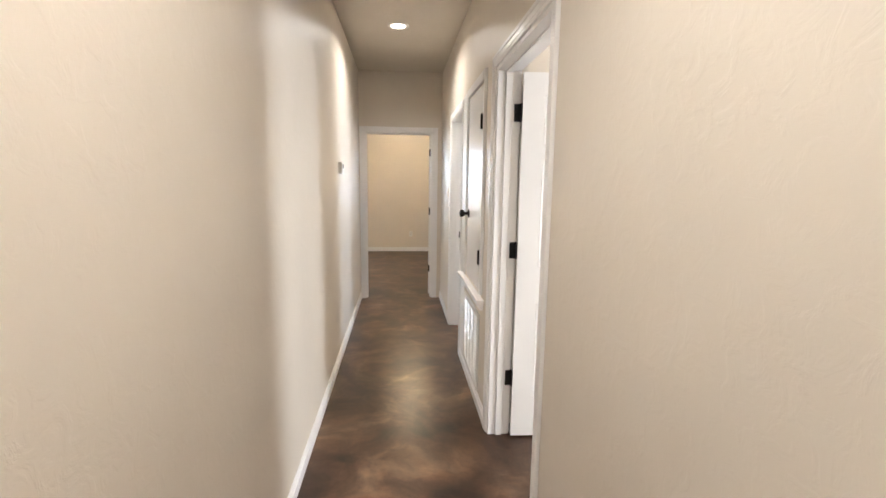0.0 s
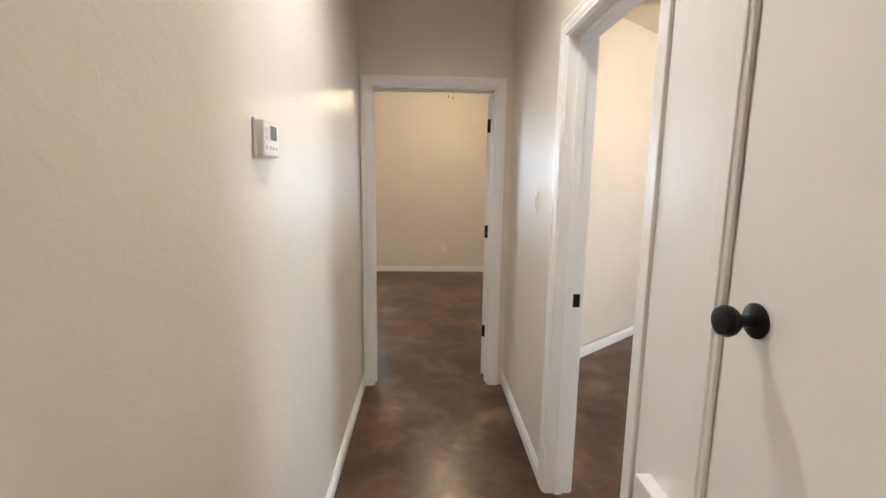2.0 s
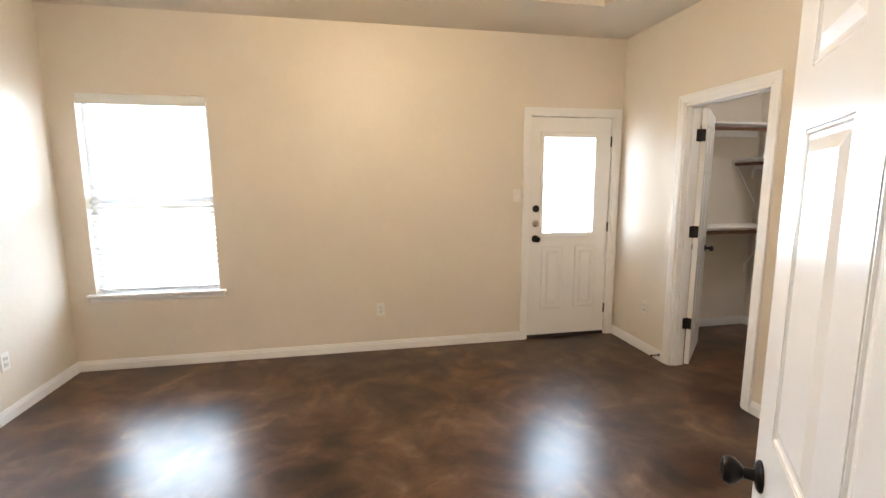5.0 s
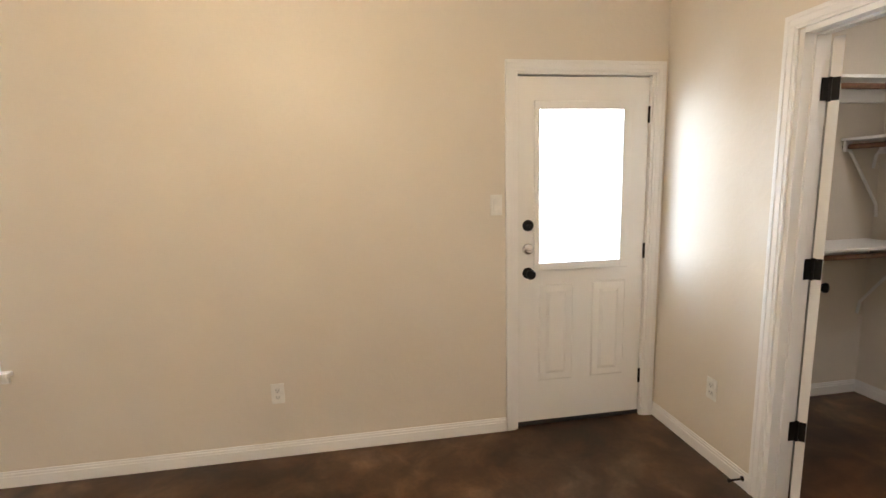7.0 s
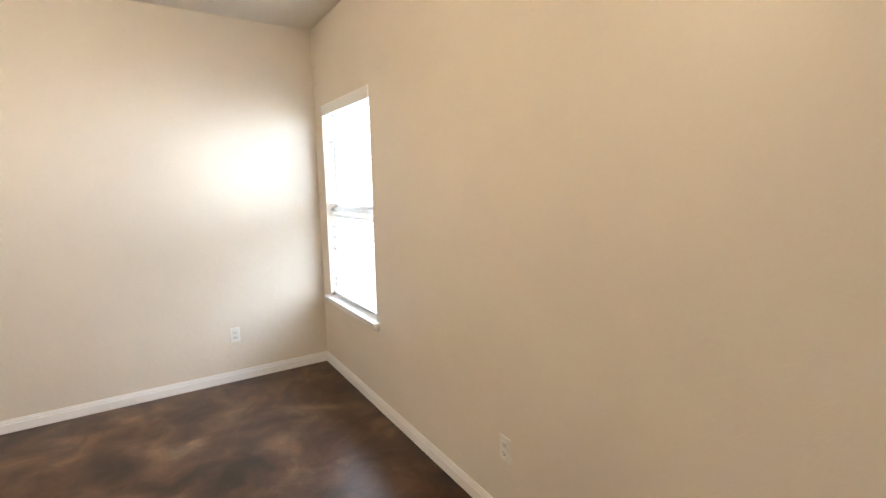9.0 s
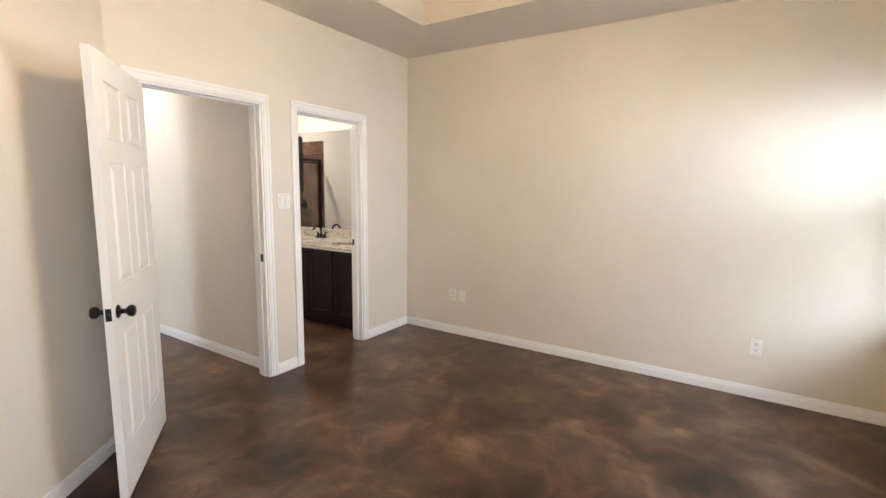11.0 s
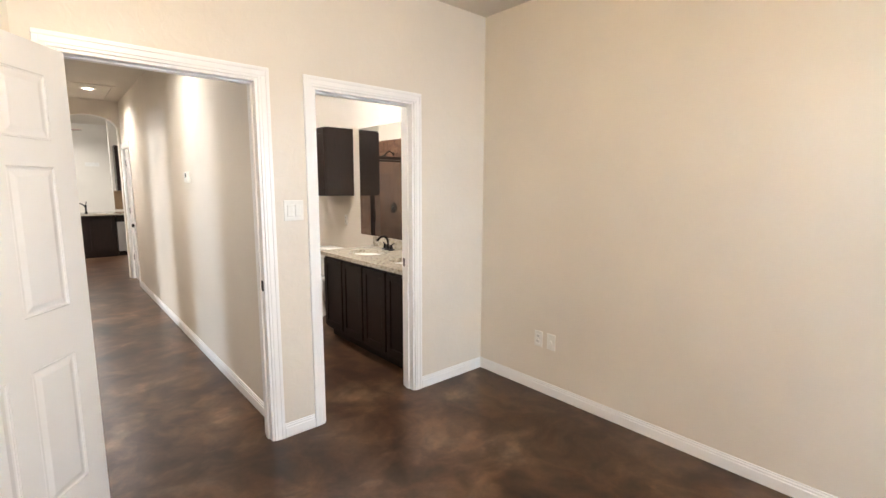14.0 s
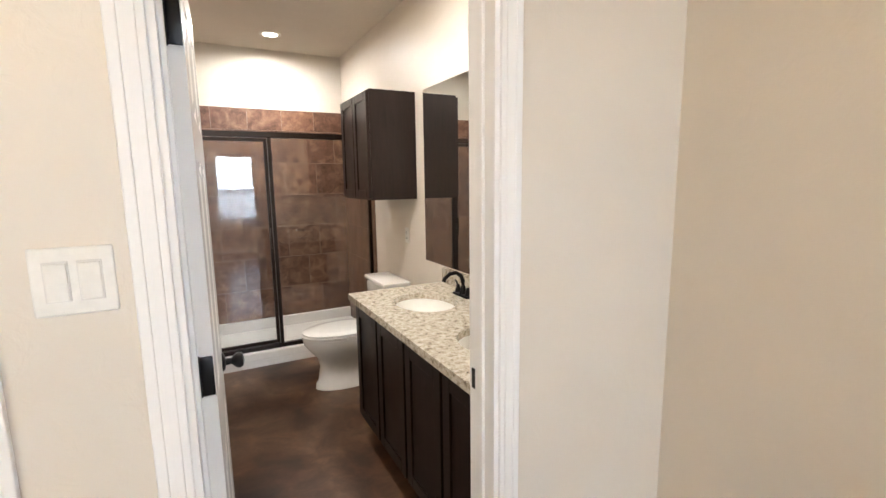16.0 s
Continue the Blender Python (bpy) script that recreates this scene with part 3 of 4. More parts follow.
def utility_door():
    """Flush furnace closet door above a ledge and a return-air grille."""
    root = empty("utility_door", pose(1.0, -2.90, 0, 0, 0, 90))
    # local x runs towards the bedroom, -y would be into the wall
    w = Build()
    w.box(0.034, 0.640, -0.030, 0.004, 0.765, 2.055, 0.002)
    w.done("leaf", M_DOOR, root)
    k = Build()
    k.lathe([(0.031, 0), (0.031, 0.004), (0.026, 0.008), (0.012, 0.012), (0.011, 0.030), (0.018, 0.036), (0.026, 0.046), (0.028, 0.056), (0.023, 0.066), (0.008, 0.071)], 22, pose(0.565, 0.004, 1.233, -90))
    k.done("handle", M_BLACK, root, True)
    for z in (0.99, 1.825):
        h = Build()
        h.box(0.030, 0.054, 0.003, 0.026, z - 0.045, z + 0.045, 0.003)
        h.done("hinge", M_BLACK, root)
    f = Build()
    for a, b, z0, z1 in ((-0.030, 0.026, 0.76, 2.12), (0.648, 0.704, 0.76, 2.12), (0.026, 0.648, 2.064, 2.12)):
        f.box(a, b, 0.0, 0.012, z0, z1, 0.003)
        f.box(a + 0.012, b - 0.012 if b - a < 0.2 else b, 0.011, 0.017, z0, z1, 0.002)
    f.box(0.704, 0.925, 0.0, 0.008, 0.0, 2.12, 0.002)
    f.done("frame", M_TRIM, root)
    s = Build()
    s.box(-0.085, 0.850, 0.0, 0.045, 0.715, 0.745, 0.004)
    s.box(-0.075, 0.840, 0.0, 0.022, 0.675, 0.716, 0.005)
    s.done("ledge", M_TRIM, root)
    return tagged(root, "white flush utility closet door, closed, above a ledge", "door")


utility_door()


def vent_grille():
    root = empty("vent_grille", pose(1.0, -2.86, 0, 0, 0, 90))
    L, z0, z1 = 0.62, 0.10, 0.62
    b = Build()
    b.box(0, L, 0.002, 0.004, z0, z1)
    b.done("back", M_PLASTIC2, root)
    f = Build()
    for q in ((0, L, z0, z0 + 0.03), (0, L, z1 - 0.03, z1), (0, 0.03, z0 + 0.03, z1 - 0.03), (L - 0.03, L, z0 + 0.03, z1 - 0.03)):
        f.box(q[0], q[1], 0, 0.014, q[2], q[3], 0.003)
    for k in range(1, 4):
        x = 0.03 + (L - 0.06) * k / 4
        f.box(x - 0.008, x + 0.008, 0.003, 0.013, z0 + 0.03, z1 - 0.03, 0.002)
    f.done("frame", M_PLASTIC, root)
    s = Build()
    s.box(0.03, L - 0.03, -0.0006, 0.0006, -0.007, 0.007)
    first = s.done("louvre", M_PLASTIC, root)
    n = 36
    for k in range(n):
        o = first if k == 0 else first.copy()
        if k:
            scene.collection.objects.link(o)
        o.matrix_basis = pose(0, 0.008, z0 + 0.038 + k * (z1 - z0 - 0.076) / (n - 1), 40)
    return tagged(root, "white metal return-air grille with fine louvres", "vent")


vent_grille()


# ---- window ----
def bedroom_window():
    x0, x1, z0, z1 = -1.48, -0.58, 0.62, 2.14
    root = empty("window_1", pose(x0, Y1, 0))
    W = x1 - x0
    f = Build()
    for q in ((0, 0.045, z0, z1), (W - 0.045, W, z0, z1), (0.045, W - 0.045, z0, z0 + 0.045), (0.045, W - 0.045, z1 - 0.045, z1)):
        f.box(q[0], q[1], 0.085, 0.145, q[2], q[3], 0.004)
    f.box(0.045, W - 0.045, 0.090, 0.135, 1.325, 1.375, 0.004)
    f.done("frame", M_VINYL, root)
    for za, zb, y in ((z0 + 0.045, 1.325, 0.105), (1.375, z1 - 0.045, 0.120)):
        p = Build()
        p.box(0.045, W - 0.045, y, y + 0.005, za, zb)
        o = p.done("pane", M_GLASS, root)
        o.visible_shadow = False
    s = Build()
    s.box(-0.05, W + 0.05, -0.045, 0.085, z0 - 0.024, z0 + 0.001, 0.006)
    s.box(-0.035, W + 0.035, -0.016, 0.0, z0 - 0.062, z0 - 0.024, 0.004)
    s.done("sill", M_TRIM, root)
    return tagged(root, "white vinyl single-hung window with painted sill", kind="structure")


bedroom_window()


def window_blind():
    x0, x1 = -1.475, -0.585
    root = empty("window_blind", pose(x0, Y1 + 0.045, 0))
    W = x1 - x0
    h = Build()
    h.box(0.0, W, -0.040, 0.030, 2.075, 2.135, 0.006)
    h.box(0.0, W, -0.050, -0.041, 2.06, 2.138, 0.004)
    h.done("headrail", M_SLAT, root)
    b = Build()
    b.box(0.01, W - 0.01, -0.026, 0.026, 0.640, 0.658, 0.004)
    b.done("bottom_rail", M_SLAT, root)
    c = Build()
    for x in (0.12, W - 0.12):
        for y in (-0.024, 0.024):
            c.box(x - 0.001, x + 0.001, y - 0.0008, y + 0.0008, 0.65, 2.08)
    c.done("ladder_cord", M_SLAT, root)
    s = Build()
    s.box(0.006, W - 0.006, -0.0245, 0.0245, -0.0013, 0.0013)
    first = s.done("slat", M_SLAT, root)
    n = 32
    for k in range(n):
        o = first if k == 0 else first.copy()
        if k:
            scene.collection.objects.link(o)
        o.matrix_basis = pose(0, 0, 0.685 + k * 0.0435, 38 if k < 16 else 4)
    return tagged(root, "white faux-wood blind lowered over the window, slats open", "blind")


window_blind()


def side_window(y0, y1, x, z0, z1, n):
    root = empty("window_%d" % n, pose(x, y0, 0, 0, 0, 90))
    L = y1 - y0
    f = Build()
    for q in ((0, 0.05, z0, z1), (L - 0.05, L, z0, z1), (0.05, L - 0.05, z0, z0 + 0.05), (0.05, L - 0.05, z1 - 0.05, z1), (0.05, L - 0.05, (z0 + z1) / 2 - 0.02, (z0 + z1) / 2 + 0.02)):
        f.box(q[0], q[1], -0.12, -0.06, q[2], q[3], 0.004)
    f.done("frame", M_VINYL, root)
    p = Build()
    p.box(0.05, L - 0.05, -0.095, -0.09, z0 + 0.05, z1 - 0.05)
    o = p.done("pane", M_GLASS, root)
    o.visible_shadow = False
    return tagged(root, "plain white-framed side window", kind="structure")


side_window(-2.20, -1.00, 4.70, 0.7, 2.1, 2)
side_window(-5.60, -4.40, 4.70, 0.7, 2.1, 3)
side_window(-10.4, -8.0, 5.80, 0.7, 2.3, 4)


def backdrop():
    """Glaring daylight distance beyond the bedroom windows."""
    w = Build()
    w.box(-16, 20, 16.0, 16.1, -0.13, 11)
    w.box(20.0, 20.1, -30, 16, -0.13, 11)
    w.box(-16.1, -16.0, 4.5, 16, -0.13, 11)
    return structure(w.done("backdrop", M_HAZE), "bright hazy daylight beyond the windows")


backdrop()


# ---- small fixtures ----
def on_wall(x, y, z, facing):
    """Local x along the wall, local -y out into the room; facing is the outward normal's angle."""
    return pose(x, y, z, 0, 0, facing + 90)


def outlet(x, y, z, facing, label="white duplex wall outlet", blank=False):
    root = empty("wall_outlet", on_wall(x, y, z, facing))
    p = Build()
    p.box(-0.035, 0.035, -0.006, 0.0, -0.058, 0.058, 0.003)
    p.done("plate", M_PLASTIC, root)
    if blank:
        j = Build()
        j.lathe([(0.009, 0), (0.009, 0.004), (0.005, 0.006)], 14, pose(0, -0.006, 0, 90))
        j.done("jack", M_PLASTIC2, root)
    else:
        f = Build()
        for dz in (-0.020, 0.020):
            f.box(-0.016, 0.016, -0.0085, -0.005, dz - 0.0145, dz + 0.0145, 0.004)
        f.done("socket", M_PLASTIC2, root)
        s = Build()
        for dz in (-0.020, 0.020):
            s.box(-0.008, -0.006, -0.0092, -0.008, dz - 0.002, dz + 0.007)
            s.box(0.006, 0.008, -0.0092, -0.008, dz - 0.002, dz + 0.006)
            s.lathe([(0.0025, 0), (0.0025, 0.0008)], 8, pose(0, -0.0084, dz - 0.008, 90))
        tagged(s.done("slot", M_SLOT, root), kind="stuff")
    return tagged(root, label, "outlet", "wall outlets")


def rocker_switch(x, y, z, facing, gangs=1):
    root = empty("light_switch", on_wall(x, y, z, facing))
    w = 0.035 + 0.023 * (gangs - 1)
    p = Build()
    p.box(-w, w, -0.006, 0.0, -0.058, 0.058, 0.003)
    p.done("plate", M_PLASTIC, root)
    for g in range(gangs):
        cx = (g - (gangs - 1) / 2) * 0.046
        r = Build()
        r.box(cx - 0.0175, cx + 0.0175, -0.0075, -0.005, -0.0345, 0.0345, 0.001)
        r.done("surround", M_PLASTIC2, root)
        k = Build()
        k.box(cx - 0.0155, cx + 0.0155, -0.0105, -0.006, -0.032, 0.032, 0.002, pose(0, 0, 0, 3))
        k.done("rocker", M_PLASTIC, root)
    return tagged(root, "white rocker light switch on a wall plate", "switch", "light switches")


DN = math.degrees(math.atan2(1.975, -1.56))
outlet(0.720, Y1, 0.37, -90)
outlet(XL, 3.235, 0.375, 0)
outlet(XL, 0.705, 0.395, 0)
outlet(XL, 0.815, 0.395, 0, "white blank cable plate beside an outlet", True)
outlet(XR, 3.483, 0.393, 180)
outlet(2.010, 0.909, 0.33, DN)
outlet(3.95, 1.65, 0.36, -90)
outlet(XL, -2.075, 1.10, 0)
rocker_switch(1.966, Y1, 1.36, -90)
rocker_switch(-0.105, Y0, 1.35, 90, 2)
rocker_switch(1.0, -0.74, 1.35, 180)
rocker_switch(XR, 2.19, 1.35, 180)


def thermostat():
    root = empty("thermostat", on_wall(0.0, -1.845, 1.56, 0))
    b = Build()
    b.box(-0.058, 0.058, -0.028, 0.0, -0.045, 0.045, 0.006)
    b.box(-0.062, 0.062, -0.008, 0.0, -0.049, 0.049, 0.003)
    b.done("body", M_PLASTIC, root)
    s = Build()
    s.box(-0.012, 0.036, -0.0295, -0.027, -0.002, 0.034, 0.001)
    s.done("screen", M_GREY, root)
    k = Build()
    for z in (-0.022, 0.002, 0.022):
        k.box(-0.046, -0.030, -0.030, -0.027, z - 0.005, z + 0.005, 0.0015)
    for x in (-0.010, 0.014, 0.038):
        k.box(x - 0.008, x + 0.008, -0.030, -0.027, -0.026, -0.017, 0.0015)
    k.done("button", M_PLASTIC2, root)
    return tagged(root, "white wall thermostat with a grey display", "thermostat")


thermostat()


def downlight(x, y, z=H):
    root = empty("recessed_downlight", pose(x, y, z))
    r = Build()
    seg = 32
    prof = [(0.058, -0.001), (0.060, -0.006), (0.075, -0.009), (0.088, -0.004), (0.090, 0.0)]
    rings = [[r.bm.verts.new((q * math.cos(2 * math.pi * k / seg), q * math.sin(2 * math.pi * k / seg), h)) for k in range(seg)] for q, h in prof]
    for a, b in zip(rings, rings[1:]):
        for k in range(seg):
            r.bm.faces.new((a[k], a[(k + 1) % seg], b[(k + 1) % seg], b[k]))
    r.done("trim_ring", M_PLASTIC, root, True)
    g = Build()
    g.lathe([(0.020, -0.004), (0.058, -0.002), (0.058, 0.0)], 28)
    g.done("lens", M_LENS, root, True)
    return tagged(root, "lit round recessed ceiling downlight with white trim", "downlight", "recessed downlights")


for dx, dy in ((0.475, -1.60), (0.42, -5.12), (-0.93, -3.20), (-0.85, -1.1), (3.8, 2.75)):
    downlight(dx, dy)


def smoke_detector():
    s = Build()
    s.lathe([(0.070, 0.0), (0.070, -0.010), (0.060, -0.016), (0.058, -0.030), (0.050, -0.036), (0.006, -0.038)], 30)
    return tagged(s.done("smoke_detector", M_PLASTIC, smooth=True, m=pose(0.44, -2.94, H)), "round white smoke detector on the ceiling", "smoke detector")


smoke_detector()


def attic_hatch():
    w = Build()
    x0, x1, y0, y1 = 0.14, 0.86, -6.02, -4.72
    for q in ((x0, x1, y0, y0 + 0.05), (x0, x1, y1 - 0.05, y1), (x0, x0 + 0.05, y0 + 0.05, y1 - 0.05), (x1 - 0.05, x1, y0 + 0.05, y1 - 0.05)):
        w.box(q[0], q[1], q[2], q[3], H - 0.012, H, 0.003)
    return structure(w.done("trim", M_CEIL), "painted moulding on the hall ceiling")


attic_hatch()


def door_stop(x, y, z, facing):
    s = Build()
    s.lathe([(0.012, 0), (0.012, 0.004), (0.005, 0.008), (0.005, 0.065), (0.009, 0.067), (0.009, 0.078), (0.006, 0.080)], 14, on_wall(x, y, z, facing) @ pose(0, 0, 0, 90))
    return tagged(s.done("door_stop", M_BLACK, smooth=True), "dark bronze door stop on the baseboard", "door stop", "door stops")


dd = (DB - DA).normalized()
px, py = DA.x + dd.x * 0.72, DA.y + dd.y * 0.72
door_stop(px - dd.y * 0.012, py + dd.x * 0.012, 0.05, DN)
door_stop(XR - 0.012, 3.24, 0.05, 180)


# ---- ceiling fans ----
def ceiling_fan(x, y, top, drop, spin, label, lit=True):
    """Downrod fan with five blades and a three-globe light kit; drop is the globes' height below top."""
    root = empty("ceiling_fan", pose(x, y, top, 0, 0, spin))
    zb = -drop + 0.16
    b = Build()
    b.lathe([(0.0, 0.0), (0.068, 0.0), (0.066, -0.020), (0.040, -0.050), (0.016, -0.056)], 28)
    b.lathe([(0.013, -0.04), (0.013, zb + 0.10)], 16)
    b.lathe([(0.02, zb + 0.12), (0.05, zb + 0.11), (0.095, zb + 0.085), (0.110, zb + 0.045), (0.108, zb + 0.010), (0.085, zb - 0.020), (0.055, zb - 0.035), (0.050, zb - 0.085), (0.030, zb - 0.105), (0.008, zb - 0.112)], 32)
    b.done("motor", M_BRONZE, root, True)
    out = [(0.17, -0.050), (0.30, -0.062), (0.50, -0.070), (0.60, -0.066), (0.635, -0.045), (0.645, 0.0), (0.635, 0.045), (0.60, 0.066), (0.50, 0.070), (0.30, 0.062), (0.17, 0.050)]
    bl = Build()
    bl.extrude(out, "z", -0.004, 0.004)
    blade = bl.done("blade", M_BLADE, root)
    ir = Build()
    ir.box(0.09, 0.24, -0.016, 0.016, -0.010, -0.004, 0.002)
    ir.box(0.17, 0.23, -0.038, 0.038, -0.009, -0.004, 0.002)
    iron = ir.done("blade_iron", M_BRONZE, root)
    for k in range(5):
        for o in (blade, iron):
            q = o
            if k:
                q = o.copy()
                scene.collection.objects.link(q)
            q.matrix_basis = pose(0, 0, zb + 0.02, 0, 0, 72 * k) @ pose(0, 0, 0, 11)
    g = Build()
    g.lathe([(0.020, 0.012), (0.024, 0.0), (0.040, -0.012), (0.058, -0.045), (0.064, -0.075), (0.058, -0.102), (0.048, -0.112), (0.006, -0.114)], 26)
    globe = g.done("globe", M_GLOBE if lit else M_PORC, root, True)
    ar = Build()
    ar.tube([(0.03, 0, zb - 0.06), (0.055, 0, zb - 0.060), (0.078, 0, zb - 0.075), (0.085, 0, zb - 0.095)], 0.010)
    arm = ar.done("arm", M_BRONZE, root, True)
    for k in range(3):
        for o, mm in ((globe, pose(0, 0, 0, 0, 0, 120 * k + 30) @ pose(0.085, 0, zb - 0.095, 0, -28)), (arm, pose(0, 0, 0, 0, 0, 120 * k + 30))):
            q = o
            if k:
                q = o.copy()
                scene.collection.objects.link(q)
            q.matrix_basis = mm
    c = Build()
    for dx, zl in ((-0.02, 0.30), (0.025, 0.31)):
        c.tube([(dx, -0.03, zb - 0.09), (dx, -0.03, zb - 0.09 - zl)], 0.0012, 6)
    c.done("pull_chain", M_CHROME, root)
    for dx, zl in ((-0.02, 0.30), (0.025, 0.31)):
        f = Build()
        f.lathe([(0.003, 0.0), (0.006, -0.006), (0.007, -0.016), (0.003, -0.022)], 12, pose(dx, -0.03, zb - 0.088 - zl))
        f.done("pull", M_BLACK, root, True)
    return tagged(root, label, "ceiling fan", "ceiling fans")


FAN = "bronze ceiling fan, dark wood blades, lit globes"
ceiling_fan(0.69, 2.05, H + 0.278, 0.46, 8, FAN)
ceiling_fan(2.85, -0.10, H, 0.42, 75, FAN)
ceiling_fan(0.96, -8.6, 3.05, 0.72, 20, FAN)


# ---- closet ----
def closet_shelf(x0, x1, y0, y1, z, along, label):
    """White shelf board with wall cleats, a brown hanging rod and diagonal brackets."""
    root = empty("closet_shelf", pose(0, 0, 0))
    b = Build()
    b.box(x0, x1, y0, y1, z - 0.018, z, 0.002)
    b.done("board", M_TRIM, root)
    c = Build()
    if along == "x":
        c.box(x0, x1, y1 - 0.018, y1, z - 0.10, z - 0.019, 0.002)
    else:
        c.box(x1 - 0.018, x1, y0, y1, z - 0.10, z - 0.019, 0.002)
    c.done("cleat", M_TRIM, root)
    r = Build()
    if along == "x":
        r.tube([(x0, y0 + 0.03, z - 0.055), (x1, y0 + 0.03, z - 0.055)], 0.016, 14)
    else:
        r.tube([(x0 + 0.03, y0, z - 0.055), (x0 + 0.03, y1, z - 0.055)], 0.016, 14)
    r.done("rod", M_ROD, root, True)
    k = Build()
    if along == "x":
        for x in (x1 - 0.02,):
            k.tube([(x, y0 + 0.02, z - 0.025), (x, y0 + 0.06, z - 0.09), (x, y1 - 0.02, z - 0.42), (x, y1 - 0.01, z - 0.50)], 0.009, 8)
            k.box(x - 0.012, x + 0.012, y0 + 0.005, y1, z - 0.028, z - 0.019, 0.002)
            k.box(x - 0.012, x + 0.012, y0 + 0.005, y0 + 0.055, z - 0.085, z - 0.028, 0.008)
    else:
        for y in (y0 + 0.5, y1 - 0.02):
            k.tube([(x0 + 0.02, y, z - 0.025), (x0 + 0.06, y, z - 0.09), (x1 - 0.02, y, z - 0.42), (x1 - 0.01, y, z - 0.50)], 0.009, 8)
            k.box(x0 + 0.005, x0 + 0.055, y - 0.012, y + 0.012, z - 0.085, z - 0.019, 0.008)
    k.done("bracket", M_TRIM, root)
    return tagged(root, label, "shelf", "closet shelves")


closet_shelf(3.12, 4.46, 3.655, Y1, 2.01, "x", "white closet shelf with brown rod, empty")
closet_shelf(3.12, 4.46, 3.655, Y1, 1.06, "x", "white lower closet shelf with brown rod, empty")
closet_shelf(4.19, 4.50, 1.79, Y1, 1.70, "y", "white closet shelf along the back wall, empty")


# ---- bathroom ----
def vanity():
    x0, x1, y0, y1 = XL + 0.003, -1.045, -1.445, -0.003
    root = empty("vanity_cabinet", pose(0, 0, 0))
    b = Build()
    b.box(x0, x1 - 0.02, y0, y1, 0.10, 0.66, 0.002)
    b.box(x1 - 0.045, x1 - 0.02, y0, y1, 0.655, 0.824)
    b.box(x0, x1 - 0.04, y0, y0 + 0.02, 0.655, 0.824)
    b.box(x0, x0 + 0.02, y0, y1, 0.655, 0.824)
    b.box(x0, x1 - 0.09, y0, y1, 0.0, 0.10)
    b.done("body", M_CAB, root)
    n = 4
    W = (y1 - y0) / n
    for k in range(n):
        ya, yb = y0 + k * W + 0.010, y0 + (k + 1) * W - 0.010
        d = Build()
        za, zb, s = 0.125, 0.795, 0.055
        d.box(x1 - 0.020, x1 - 0.010, ya, yb, za, zb)
        for q in ((ya, ya + s, za, zb), (yb - s, yb, za, zb), (ya + s, yb - s, za, za + s), (ya + s, yb - s, zb - s, zb)):
            d.box(x1 - 0.011, x1, q[0], q[1], q[2], q[3], 0.002)
        d.done("door", M_CAB, root)
    t = Build()
    zt = 0.86
    ov = [(-1.325, -1.085), (-1.325, -0.385)]
    rings = [[(x0, y0 - 0.03), (x1 + 0.03, y0 - 0.03), (x1 + 0.03, y1), (x0, y1)]]
    for cx, cy in ov:
        rings.append([(cx + 0.160 * math.cos(2 * math.pi * k / 32), cy + 0.205 * math.sin(2 * math.pi * k / 32)) for k in range(32)])
    edges = []
    for ring in rings:
        vs = [t.bm.verts.new((x, y, zt - 0.035)) for x, y in ring]
        edges += [t.bm.edges.new((vs[i], vs[(i + 1) % len(vs)])) for i in range(len(vs))]
    bmesh.ops.triangle_fill(t.bm, use_beauty=True, edges=edges)
    up = bmesh.ops.extrude_face_region(t.bm, geom=list(t.bm.faces))
    bmesh.ops.translate(t.bm, verts=[v for v in up["geom"] if isinstance(v, bmesh.types.BMVert)], vec=(0, 0, 0.035))
    t.box(x0, x0 + 0.022, y0 - 0.03, y1, zt, zt + 0.095, 0.002)
    tagged(t.done("countertop", M_GRANITE, root), "beige speckled granite top")
    for cx, cy in ov:
        s = Build()
        seg = 32
        prof = [(1.06, -0.036), (1.0, -0.037), (0.95, -0.08), (0.80, -0.13), (0.45, -0.155), (0.10, -0.160)]
        rg = [[s.bm.verts.new((cx + 0.160 * f * math.cos(2 * math.pi * k / seg), cy + 0.205 * f * math.sin(2 * math.pi * k / seg), zt + h)) for k in range(seg)] for f, h in prof]
        for a, c in zip(rg, rg[1:]):
            for k in range(seg):
                s.bm.faces.new((a[k], a[(k + 1) % seg], c[(k + 1) % seg], c[k]))
        s.bm.faces.new(rg[-1])
        tagged(s.done("sink", M_PORC, root, True), "white oval undermount sink")
    return tagged(root, "espresso wood double vanity with granite top", "vanity")


vanity()


